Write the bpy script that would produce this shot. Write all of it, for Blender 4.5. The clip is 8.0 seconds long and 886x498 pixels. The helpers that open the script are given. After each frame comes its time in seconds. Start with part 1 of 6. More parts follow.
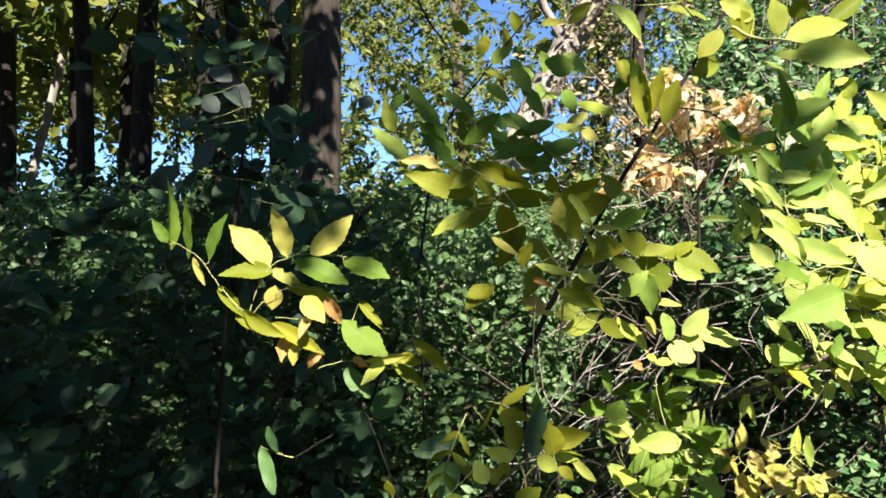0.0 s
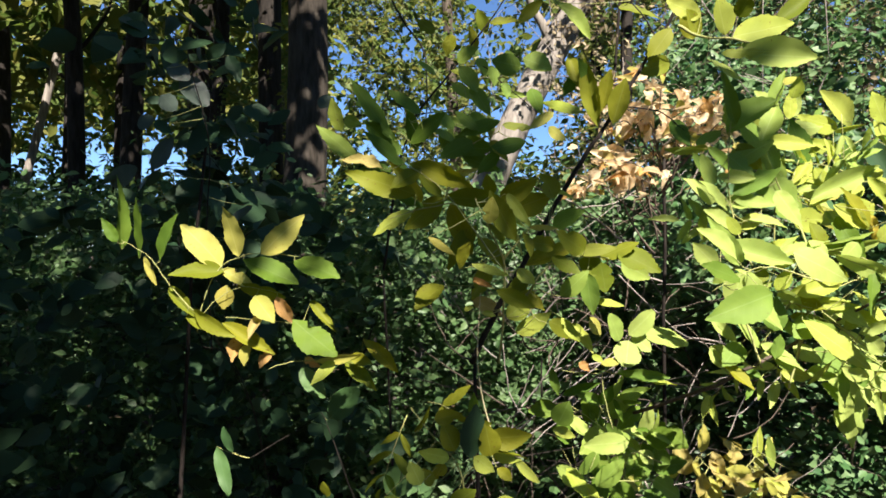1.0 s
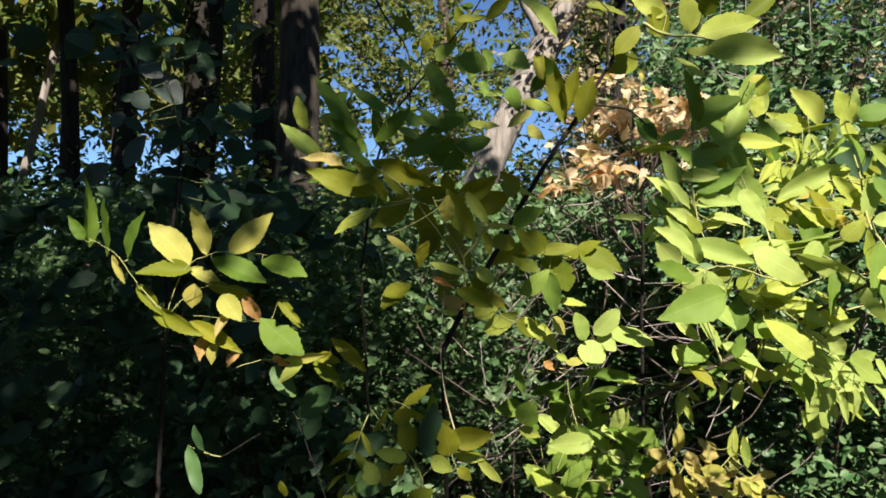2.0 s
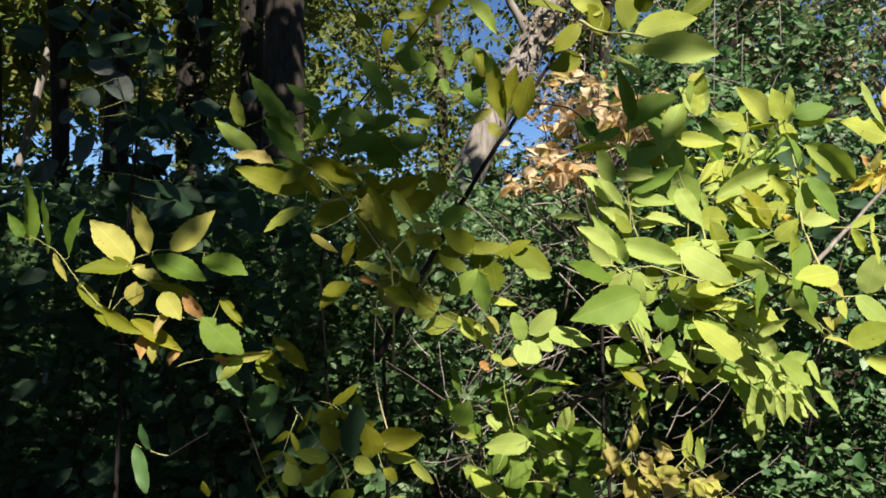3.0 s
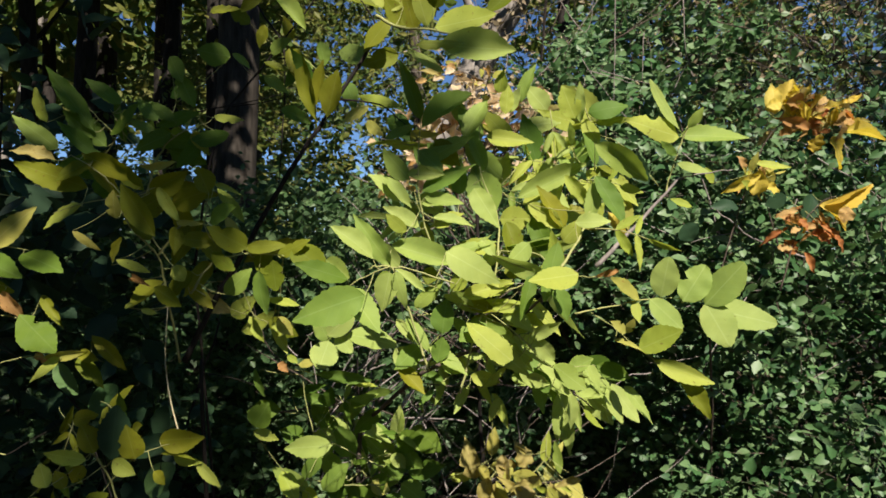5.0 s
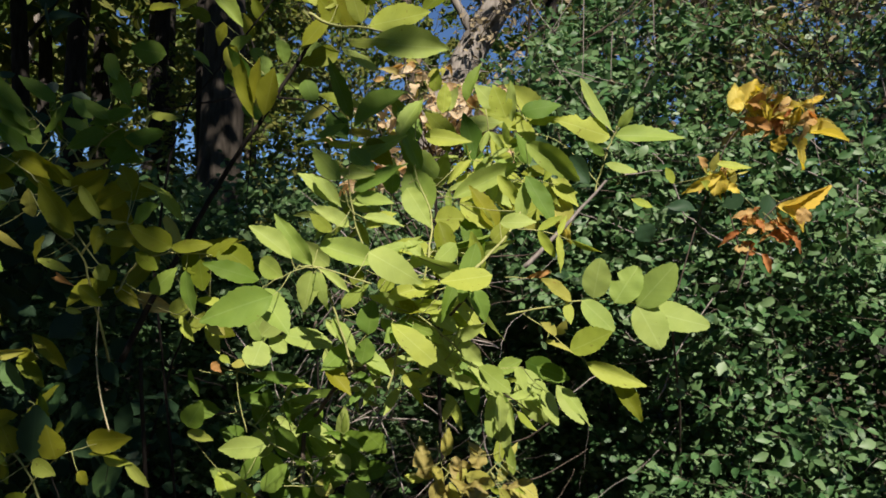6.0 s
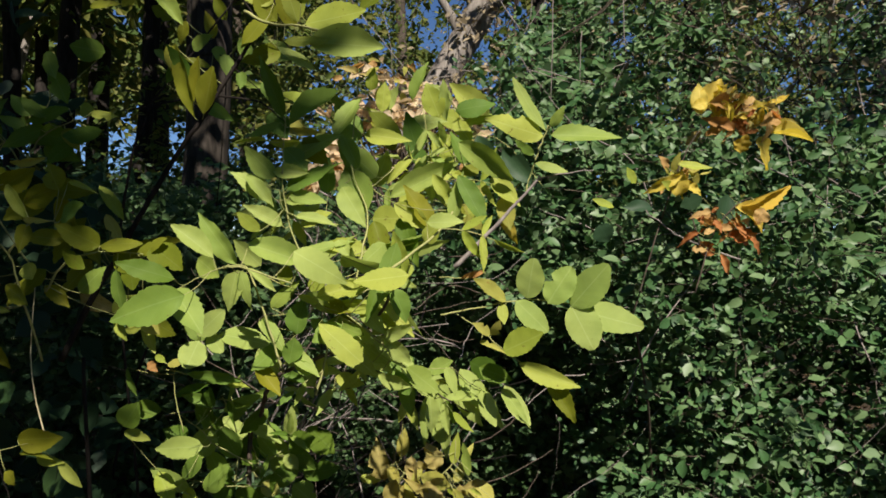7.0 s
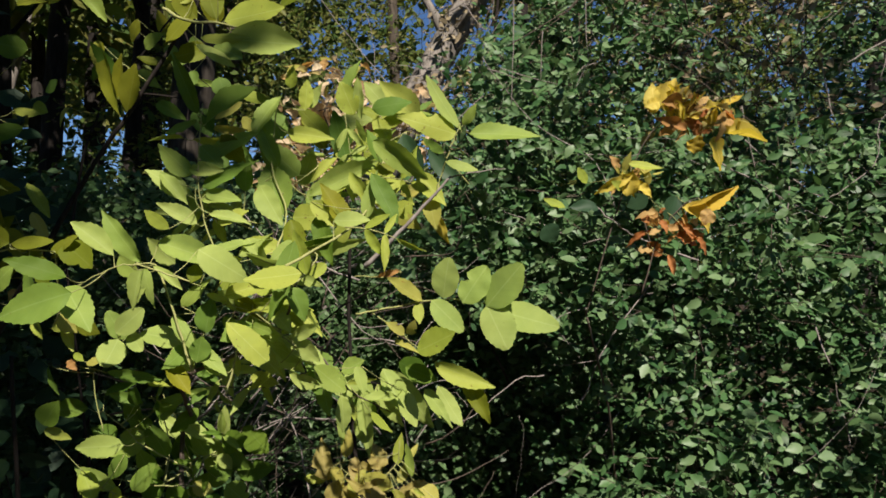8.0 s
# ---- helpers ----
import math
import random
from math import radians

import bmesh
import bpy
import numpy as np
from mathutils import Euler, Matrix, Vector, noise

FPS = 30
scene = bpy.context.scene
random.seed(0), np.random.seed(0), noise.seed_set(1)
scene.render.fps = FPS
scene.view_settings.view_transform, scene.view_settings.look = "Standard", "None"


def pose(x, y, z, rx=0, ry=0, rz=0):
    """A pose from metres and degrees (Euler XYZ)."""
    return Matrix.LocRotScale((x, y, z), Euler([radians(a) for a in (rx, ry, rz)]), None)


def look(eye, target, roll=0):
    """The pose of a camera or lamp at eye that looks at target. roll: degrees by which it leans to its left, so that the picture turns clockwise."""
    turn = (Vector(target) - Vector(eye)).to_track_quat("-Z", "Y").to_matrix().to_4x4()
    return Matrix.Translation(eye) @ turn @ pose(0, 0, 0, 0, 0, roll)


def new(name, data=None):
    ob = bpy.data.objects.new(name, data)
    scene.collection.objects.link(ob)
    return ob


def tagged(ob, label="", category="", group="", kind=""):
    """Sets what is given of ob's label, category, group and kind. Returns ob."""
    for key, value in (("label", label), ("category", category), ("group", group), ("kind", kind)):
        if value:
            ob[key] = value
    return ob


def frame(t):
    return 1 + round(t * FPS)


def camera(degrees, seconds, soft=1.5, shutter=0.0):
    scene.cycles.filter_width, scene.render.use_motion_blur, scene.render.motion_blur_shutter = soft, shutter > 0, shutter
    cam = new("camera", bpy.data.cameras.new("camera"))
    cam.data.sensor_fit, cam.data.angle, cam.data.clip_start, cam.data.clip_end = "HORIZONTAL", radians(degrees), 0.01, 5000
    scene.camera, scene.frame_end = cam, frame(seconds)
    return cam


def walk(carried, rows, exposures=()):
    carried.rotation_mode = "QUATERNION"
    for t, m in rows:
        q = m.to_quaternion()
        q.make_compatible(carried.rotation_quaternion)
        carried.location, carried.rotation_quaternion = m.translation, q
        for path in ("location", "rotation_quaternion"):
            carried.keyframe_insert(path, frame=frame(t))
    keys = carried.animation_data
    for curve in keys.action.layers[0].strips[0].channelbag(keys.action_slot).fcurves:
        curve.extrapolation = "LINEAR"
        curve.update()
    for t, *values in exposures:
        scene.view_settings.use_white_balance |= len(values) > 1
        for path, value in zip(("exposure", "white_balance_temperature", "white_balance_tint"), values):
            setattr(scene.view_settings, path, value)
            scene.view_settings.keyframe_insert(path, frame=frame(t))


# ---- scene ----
cam = camera(65.7, 8.0, soft=1.7)
METRES, EYE, TILT, LEAN, TURN = 1.0, 1.5, 0.0, 0.0, 0.0
ROWS = [
    (0.0, 0.0, 0.0, 0.0, 0.0, 0.0, -0.0),
    (0.5, 0.0461, 0.0018, 0.0002, 0.04, -0.02, -0.0),
    (1.0, 0.0985, 0.0072, 0.0006, 0.05, -0.04, -0.07),
    (1.2, 0.1110, 0.0080, 0.0006, 0.06, -0.06, -0.08),
    (2.3, 0.1925, 0.0150, 0.0008, 0.14, -0.2, -0.18),
    (2.5, 0.2161, 0.0168, 0.0009, 0.16, -0.23, -0.2),
    (3.0, 0.2788, 0.0236, 0.0025, 0.2, -0.31, -0.37),
    (3.5, 0.3495, 0.0274, 0.0023, 0.3, -0.31, -0.42),
    (4.0, 0.4257, 0.035, 0.0038, 0.3, -0.34, -0.44),
    (4.5, 0.5474, 0.0424, 0.0045, 0.48, -0.29, -0.74),
    (4.7, 0.5877, 0.0452, 0.0052, 0.51, -0.32, -0.78),
    (5.8, 0.7243, 0.0576, 0.0102, 0.68, -0.47, -1.04),
    (6.0, 0.7488, 0.0598, 0.0108, 0.71, -0.49, -1.08),
    (6.5, 0.805, 0.0638, 0.0114, 0.79, -0.51, -1.15),
    (7.0, 0.858, 0.0678, 0.0129, 0.86, -0.51, -1.24),
    (7.5, 0.9251, 0.0731, 0.0129, 0.96, -0.47, -1.34),
    (8.0, 0.9966, 0.0774, 0.0129, 1.09, -0.44, -1.44),
]
EXPOSURES = [(0.0, 2.3), (1.0, 1.92), (2.5, 1.47), (4.0, 1.26), (6.0, 0.91), (8.0, 0.83)]
walk(cam, [(t, pose(0, 0, EYE, TILT, LEAN, TURN) @ pose(METRES * x, METRES * y, METRES * z, 90 + pitch, roll, yaw)) for t, x, y, z, yaw, pitch, roll in ROWS], EXPOSURES)

# ---- light ----
SUN_TURN, SUN_HEIGHT = 16.0, 48.0
TO_SUN = Vector((math.sin(radians(SUN_TURN)) * math.cos(radians(SUN_HEIGHT)), -math.cos(radians(SUN_TURN)) * math.cos(radians(SUN_HEIGHT)), math.sin(radians(SUN_HEIGHT))))
world = bpy.data.worlds.new("sky")
scene.world = world
world.use_nodes = True
sky = world.node_tree.nodes.new("ShaderNodeTexSky")
sky.sky_type, sky.sun_disc = "NISHITA", False
sky.dust_density, sky.ozone_density, sky.altitude = 0.0, 8.0, 2500.0
sky.sun_elevation, sky.sun_rotation = radians(SUN_HEIGHT), radians(180 - SUN_TURN)
world.node_tree.nodes["Background"].inputs["Strength"].default_value = 0.05
world.node_tree.links.new(sky.outputs["Color"], world.node_tree.nodes["Background"].inputs["Color"])
sun = new("sun", bpy.data.lights.new("sun", "SUN"))
sun.data.energy, sun.data.angle, sun.data.color = 5.0, radians(0.53), (1.0, 0.91, 0.8)
sun.matrix_world = look(TO_SUN * 30, (0, 0, 0))


# ---- materials ----
def material(name):
    m = bpy.data.materials.new(name)
    m.use_nodes = True
    nodes = m.node_tree.nodes
    return m, nodes, m.node_tree.links, nodes["Principled BSDF"]


def add(nodes, kind, **inputs):
    n = nodes.new("ShaderNode" + kind)
    for key, value in inputs.items():
        n.inputs[key.replace("_", " ")].default_value = value
    return n


def math_node(nodes, links, op, a, b=None):
    n = nodes.new("ShaderNodeMath")
    n.operation = op
    for i, v in enumerate((a, b)):
        if v is None:
            continue
        if isinstance(v, (int, float)):
            n.inputs[i].default_value = v
        else:
            links.new(v, n.inputs[i])
    return n.outputs[0]


def mix_colour(nodes, links, factor, a, b):
    n = nodes.new("ShaderNodeMix")
    n.data_type = "RGBA"
    for socket, v in ((n.inputs[0], factor), (n.inputs[6], a), (n.inputs[7], b)):
        if isinstance(v, (int, float)):
            socket.default_value = v
        elif isinstance(v, tuple):
            socket.default_value = (*v, 1)
        else:
            links.new(v, socket)
    return n.outputs[2]


def leaf_material(name, colours, spots=(0.12, 0.06, 0.02), rough=0.6, through_light=0.4, gloss=0.16, single=False, spotted=0.08):
    """A leaf: colour by chance between the given ones, mottled, with paler veins on single leaves, and light that shines through."""
    m, nodes, links, bsdf = material(name)
    chance = nodes.new("ShaderNodeObjectInfo").outputs["Random"] if single else nodes.new("ShaderNodeNewGeometry").outputs["Random Per Island"]
    ramp = nodes.new("ShaderNodeValToRGB")
    ramp.color_ramp.elements[0].color, ramp.color_ramp.elements[1].color = (*colours[0], 1), (*colours[-1], 1)
    for i, c in enumerate(colours[1:-1]):
        ramp.color_ramp.elements.new((i + 1) / (len(colours) - 1)).color = (*c, 1)
    links.new(chance, ramp.inputs[0])
    colour = ramp.outputs[0]
    place = nodes.new("ShaderNodeNewGeometry").outputs["Position"]
    mottle = add(nodes, "TexNoise", Scale=38.0, Detail=3.0)
    links.new(place, mottle.inputs["Vector"])
    darker = nodes.new("ShaderNodeHueSaturation")
    darker.inputs["Value"].default_value, darker.inputs["Hue"].default_value = 0.72, 0.515
    links.new(colour, darker.inputs["Color"])
    colour = mix_colour(nodes, links, mottle.outputs["Fac"], colour, darker.outputs[0])
    fine = add(nodes, "TexNoise", Scale=170.0, Detail=2.0)
    links.new(place, fine.inputs["Vector"])
    spot = math_node(nodes, links, "GREATER_THAN", fine.outputs["Fac"], 0.78 - spotted)
    colour = mix_colour(nodes, links, math_node(nodes, links, "MULTIPLY", spot, 0.55), colour, spots)
    if single:
        local = nodes.new("ShaderNodeSeparateXYZ")
        links.new(nodes.new("ShaderNodeTexCoord").outputs["Object"], local.inputs[0])
        across = math_node(nodes, links, "ABSOLUTE", local.outputs["X"])
        rib = math_node(nodes, links, "LESS_THAN", across, 0.018)
        slant = math_node(nodes, links, "SUBTRACT", local.outputs["Y"], math_node(nodes, links, "MULTIPLY", across, 0.42))
        wave = math_node(nodes, links, "SINE", math_node(nodes, links, "MULTIPLY", slant, 46.0))
        side = math_node(nodes, links, "MULTIPLY", math_node(nodes, links, "GREATER_THAN", wave, 0.96), 0.25)
        vein = math_node(nodes, links, "MAXIMUM", rib, side)
        paler = nodes.new("ShaderNodeHueSaturation")
        paler.inputs["Value"].default_value, paler.inputs["Saturation"].default_value = 1.35, 0.85
        links.new(colour, paler.inputs["Color"])
        colour = mix_colour(nodes, links, math_node(nodes, links, "MULTIPLY", vein, 0.36), colour, paler.outputs[0])
        bump = add(nodes, "Bump", Strength=0.2, Distance=0.001)
        links.new(math_node(nodes, links, "ADD", math_node(nodes, links, "MULTIPLY", wave, 0.12), mottle.outputs["Fac"]), bump.inputs["Height"])
        links.new(bump.outputs[0], bsdf.inputs["Normal"])
    links.new(colour, bsdf.inputs["Base Color"])
    bsdf.inputs["Roughness"].default_value = rough
    bsdf.inputs["Specular IOR Level"].default_value = gloss
    glow = nodes.new("ShaderNodeBsdfTranslucent")
    shine = nodes.new("ShaderNodeHueSaturation")
    shine.inputs["Saturation"].default_value, shine.inputs["Value"].default_value = 1.1, 1.25
    links.new(colour, shine.inputs["Color"])
    links.new(shine.outputs[0], glow.inputs["Color"])
    both = nodes.new("ShaderNodeMixShader")
    both.inputs[0].default_value = through_light
    links.new(bsdf.outputs[0], both.inputs[1])
    links.new(glow.outputs[0], both.inputs[2])
    links.new(both.outputs[0], nodes["Material Output"].inputs["Surface"])
    return m


def bark_material(name, a, b, scale=30.0, stretch=5.0, depth=0.01):
    m, nodes, links, bsdf = material(name)
    turn = nodes.new("ShaderNodeMapping")
    turn.inputs["Scale"].default_value = (1, 1, 1 / stretch)
    links.new(nodes.new("ShaderNodeNewGeometry").outputs["Position"], turn.inputs["Vector"])
    grain = add(nodes, "TexNoise", Scale=scale, Detail=6.0, Roughness=0.65)
    stain = add(nodes, "TexNoise", Scale=2.3, Detail=3.0)
    cracks = add(nodes, "TexVoronoi", Scale=scale * 0.7)
    for n in (grain, cracks):
        links.new(turn.outputs[0], n.inputs["Vector"])
    ramp = nodes.new("ShaderNodeValToRGB")
    ramp.color_ramp.elements[0].position, ramp.color_ramp.elements[1].position = 0.35, 0.68
    ramp.color_ramp.elements[0].color, ramp.color_ramp.elements[1].color = (*a, 1), (*b, 1)
    links.new(grain.outputs["Fac"], ramp.inputs[0])
    colour = mix_colour(nodes, links, math_node(nodes, links, "MULTIPLY", stain.outputs["Fac"], 0.6), ramp.outputs[0], a)
    links.new(colour, bsdf.inputs["Base Color"])
    bsdf.inputs["Roughness"].default_value = 0.9
    bsdf.inputs["Specular IOR Level"].default_value = 0.15
    bump = add(nodes, "Bump", Strength=0.7, Distance=depth)
    links.new(math_node(nodes, links, "ADD", grain.outputs["Fac"], cracks.outputs["Distance"]), bump.inputs["Height"])
    links.new(bump.outputs[0], bsdf.inputs["Normal"])
    return m


TONES = {
    "l": leaf_material("ash_leaf_pale_green", [(0.27, 0.365, 0.07), (0.41, 0.48, 0.13), (0.345, 0.42, 0.10)], single=True, spotted=0.02),
    "r": leaf_material("ash_leaf_pale_green_oval", [(0.29, 0.385, 0.085), (0.375, 0.45, 0.12), (0.33, 0.415, 0.10)], single=True, spotted=0.02),
    "g": leaf_material("ash_leaf_green", [(0.13, 0.22, 0.035), (0.22, 0.31, 0.055), (0.29, 0.36, 0.07)], single=True, spotted=0.03),
    "y": leaf_material("ash_leaf_yellow_green", [(0.31, 0.37, 0.05), (0.42, 0.455, 0.085), (0.37, 0.42, 0.065)], single=True),
    "Y": leaf_material("ash_leaf_yellow", [(0.36, 0.35, 0.07), (0.45, 0.42, 0.10), (0.42, 0.36, 0.08)], spots=(0.25, 0.12, 0.03), single=True),
    "G": leaf_material("golden_leaf", [(0.62, 0.46, 0.07), (0.68, 0.54, 0.12), (0.58, 0.38, 0.05)], spots=(0.3, 0.12, 0.03), single=True),
    "m": leaf_material("ash_leaf_olive", [(0.14, 0.175, 0.014), (0.25, 0.24, 0.018), (0.18, 0.215, 0.02)], single=True),
    "d": leaf_material("ash_leaf_dark_green", [(0.09, 0.165, 0.02), (0.15, 0.22, 0.027)], single=True, spotted=0.02),
    "o": leaf_material("dry_leaf_orange", [(0.46, 0.24, 0.08), (0.55, 0.36, 0.15), (0.42, 0.20, 0.07)], spots=(0.15, 0.05, 0.02), rough=0.7, single=True, spotted=0.12),
    "O": leaf_material("dry_leaf_rust", [(0.40, 0.13, 0.045), (0.46, 0.19, 0.07)], spots=(0.12, 0.04, 0.02), rough=0.7, single=True, spotted=0.12),
    "t": leaf_material("dry_leaf_tan", [(0.36, 0.30, 0.08), (0.42, 0.33, 0.13)], spots=(0.2, 0.1, 0.03), rough=0.65, single=True, spotted=0.12),
    "c": leaf_material("dry_leaf_cream", [(0.66, 0.50, 0.32), (0.72, 0.58, 0.40), (0.62, 0.42, 0.24)], spots=(0.3, 0.12, 0.05), rough=0.7, single=True, spotted=0.08),
    # Buckthorn: coloured nearly black for the shade; the paler copy imitates sunlit leaves.
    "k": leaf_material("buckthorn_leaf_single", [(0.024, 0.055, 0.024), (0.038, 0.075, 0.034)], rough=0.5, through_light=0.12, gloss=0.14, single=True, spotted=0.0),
    "K": leaf_material("buckthorn_leaf_sunlit", [(0.045, 0.07, 0.05), (0.065, 0.09, 0.065), (0.04, 0.06, 0.04)], rough=0.42, through_light=0.12, gloss=0.3, single=True, spotted=0.0),
    "h": leaf_material("hedge_leaf_single", [(0.045, 0.10, 0.035), (0.07, 0.14, 0.045), (0.10, 0.17, 0.05)], rough=0.52, through_light=0.2, gloss=0.3, single=True, spotted=0.0),
}
HEDGE = leaf_material("hedge_leaf", [(0.03, 0.075, 0.026), (0.06, 0.135, 0.044), (0.11, 0.195, 0.07), (0.16, 0.24, 0.105), (0.06, 0.125, 0.045)], rough=0.46, through_light=0.24, gloss=0.3, spotted=0.02)
# The shrub's shade is partly in this leaf colour.
SHADED_SHRUB = leaf_material("buckthorn_leaf", [(0.021, 0.05, 0.023), (0.038, 0.075, 0.034)], rough=0.52, through_light=0.14, gloss=0.18, spotted=0.0)
THICKET = leaf_material("thicket_leaf", [(0.055, 0.11, 0.04), (0.10, 0.18, 0.065), (0.17, 0.25, 0.11)], rough=0.45, gloss=0.3)
# Lit canopy leaf first; the two after it have shade put into the colour.
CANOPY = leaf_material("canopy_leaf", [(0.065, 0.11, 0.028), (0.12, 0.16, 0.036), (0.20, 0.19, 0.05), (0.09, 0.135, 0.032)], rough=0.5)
CANOPY_DEEP_SHADE = leaf_material("canopy_leaf_deep_shade", [(0.025, 0.055, 0.018), (0.045, 0.09, 0.025), (0.075, 0.11, 0.03)], rough=0.55)
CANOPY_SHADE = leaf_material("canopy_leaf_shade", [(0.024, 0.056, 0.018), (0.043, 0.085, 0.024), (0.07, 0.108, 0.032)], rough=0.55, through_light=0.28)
DRY = leaf_material("dead_vine_leaf", [(0.22, 0.17, 0.11), (0.33, 0.27, 0.18), (0.16, 0.12, 0.07)], rough=0.8, through_light=0.15, gloss=0.1)
LITTER = leaf_material("fallen_leaf", [(0.05, 0.033, 0.018), (0.10, 0.065, 0.03), (0.07, 0.048, 0.026)], rough=0.8, through_light=0.05, gloss=0.15)
BARK = bark_material("brown_bark", (0.035, 0.028, 0.022), (0.14, 0.115, 0.09))
# Two darker copies of the brown bark, with the wood's shade in the colour.
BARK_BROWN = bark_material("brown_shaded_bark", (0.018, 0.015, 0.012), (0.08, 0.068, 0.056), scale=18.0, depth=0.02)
BARK_DEEP_SHADE = bark_material("deep_shade_bark", (0.012, 0.010, 0.009), (0.042, 0.036, 0.031))
BARK_GREY = bark_material("grey_bark", (0.13, 0.115, 0.10), (0.36, 0.325, 0.29), scale=24.0, stretch=7.0)
TWIG = bark_material("twig_bark", (0.05, 0.038, 0.03), (0.16, 0.125, 0.10), scale=120.0, depth=0.001)
TWIG_DARK = bark_material("dark_twig_bark", (0.010, 0.008, 0.007), (0.035, 0.028, 0.024), scale=120.0, depth=0.001)
TWIG_GREY = bark_material("grey_twig_bark", (0.14, 0.12, 0.11), (0.36, 0.32, 0.29), scale=120.0, depth=0.001)
STALK = bark_material("leaf_stalk_skin", (0.22, 0.24, 0.08), (0.38, 0.36, 0.16), scale=150.0, depth=0.0005)
STRAW = bark_material("dry_grass", (0.42, 0.36, 0.2), (0.6, 0.54, 0.36), scale=200.0, depth=0.0003)
SOIL = bark_material("forest_soil", (0.02, 0.015, 0.010), (0.075, 0.055, 0.035), scale=14.0, stretch=1.0, depth=0.03)


# ---- building blocks ----
def mesh_of(name, verts, faces, mat, smooth=True):
    me = bpy.data.meshes.new(name)
    me.from_pydata([tuple(v) for v in verts], [], [tuple(f) for f in faces])
    if smooth:
        me.polygons.foreach_set("use_smooth", [True] * len(me.polygons))
    me.materials.append(mat)
    me.update()
    return me


def thing(name, place, label, category, group="", kind=""):
    ob = new(name)
    ob.location, ob.empty_display_size = place, 0.05
    return tagged(ob, label, category, group, kind)


def part(name, me, parent, label="", kind=""):
    ob = new(name, me)
    ob.parent = parent
    ob.matrix_parent_inverse = Matrix.Translation(parent.location).inverted() if parent.type == "EMPTY" else Matrix()
    return tagged(ob, label, kind=kind)


class Build:
    """Collects tubes and leaves into one mesh."""

    def __init__(self):
        self.verts, self.faces = [], []

    def tube(self, points, radii, sides=6):
        pts = [Vector(p) for p in points]
        first = len(self.verts)
        for i, p in enumerate(pts):
            way = (pts[min(i + 1, len(pts) - 1)] - pts[max(i - 1, 0)]).normalized()
            a = way.orthogonal().normalized() if abs(way.z) > 0.95 else way.cross(Vector((0, 0, 1))).normalized()
            b = way.cross(a)
            r = radii[i]
            for k in range(sides):
                turn = 2 * math.pi * k / sides
                self.verts.append(p + (a * math.cos(turn) + b * math.sin(turn)) * r)
        for i in range(len(pts) - 1):
            for k in range(sides):
                n = (k + 1) % sides
                self.faces.append((first + i * sides + k, first + i * sides + n, first + (i + 1) * sides + n, first + (i + 1) * sides + k))
        self.faces.append(tuple(range(first + sides - 1, first - 1, -1)))
        self.faces.append(tuple(range(first + (len(pts) - 1) * sides, first + len(pts) * sides)))

    def mesh(self, name, mat):
        return mesh_of(name, self.verts, self.faces, mat)


def bent(points, steps=4, wobble=0.0, rng=random):
    """A smooth line through the points, with a slight waver."""
    p = [Vector(q) for q in points]
    if len(p) == 2:
        p = [p[0], (p[0] + p[1]) / 2, p[1]]
    out = []
    for i in range(len(p) - 1):
        a, b, c, d = p[max(i - 1, 0)], p[i], p[i + 1], p[min(i + 2, len(p) - 1)]
        for k in range(steps):
            t = k / steps
            q = 0.5 * (2 * b + (c - a) * t + (2 * a - 5 * b + 4 * c - d) * t * t + (3 * b - a - 3 * c + d) * t ** 3)
            if wobble:
                q += Vector((rng.uniform(-1, 1), rng.uniform(-1, 1), rng.uniform(-1, 1))) * wobble
            out.append(q)
    return out + [p[-1]]


def tapered(n, a, b):
    return [a + (b - a) * i / (n - 1) for i in range(n)]


# A leaf outline along its length: place, half width, left and right edges joined by the midrib.
STATIONS = np.array([0.0, 0.22, 0.52, 0.80, 1.0])
HALF = np.array([0.0, 0.40, 0.50, 0.27, 0.0])
LEAF_FACES = [(0, 1, 6), (0, 9, 1), (1, 2, 7, 6), (2, 1, 9, 10), (2, 3, 8, 7), (3, 2, 10, 11), (3, 4, 8), (4, 3, 11)]


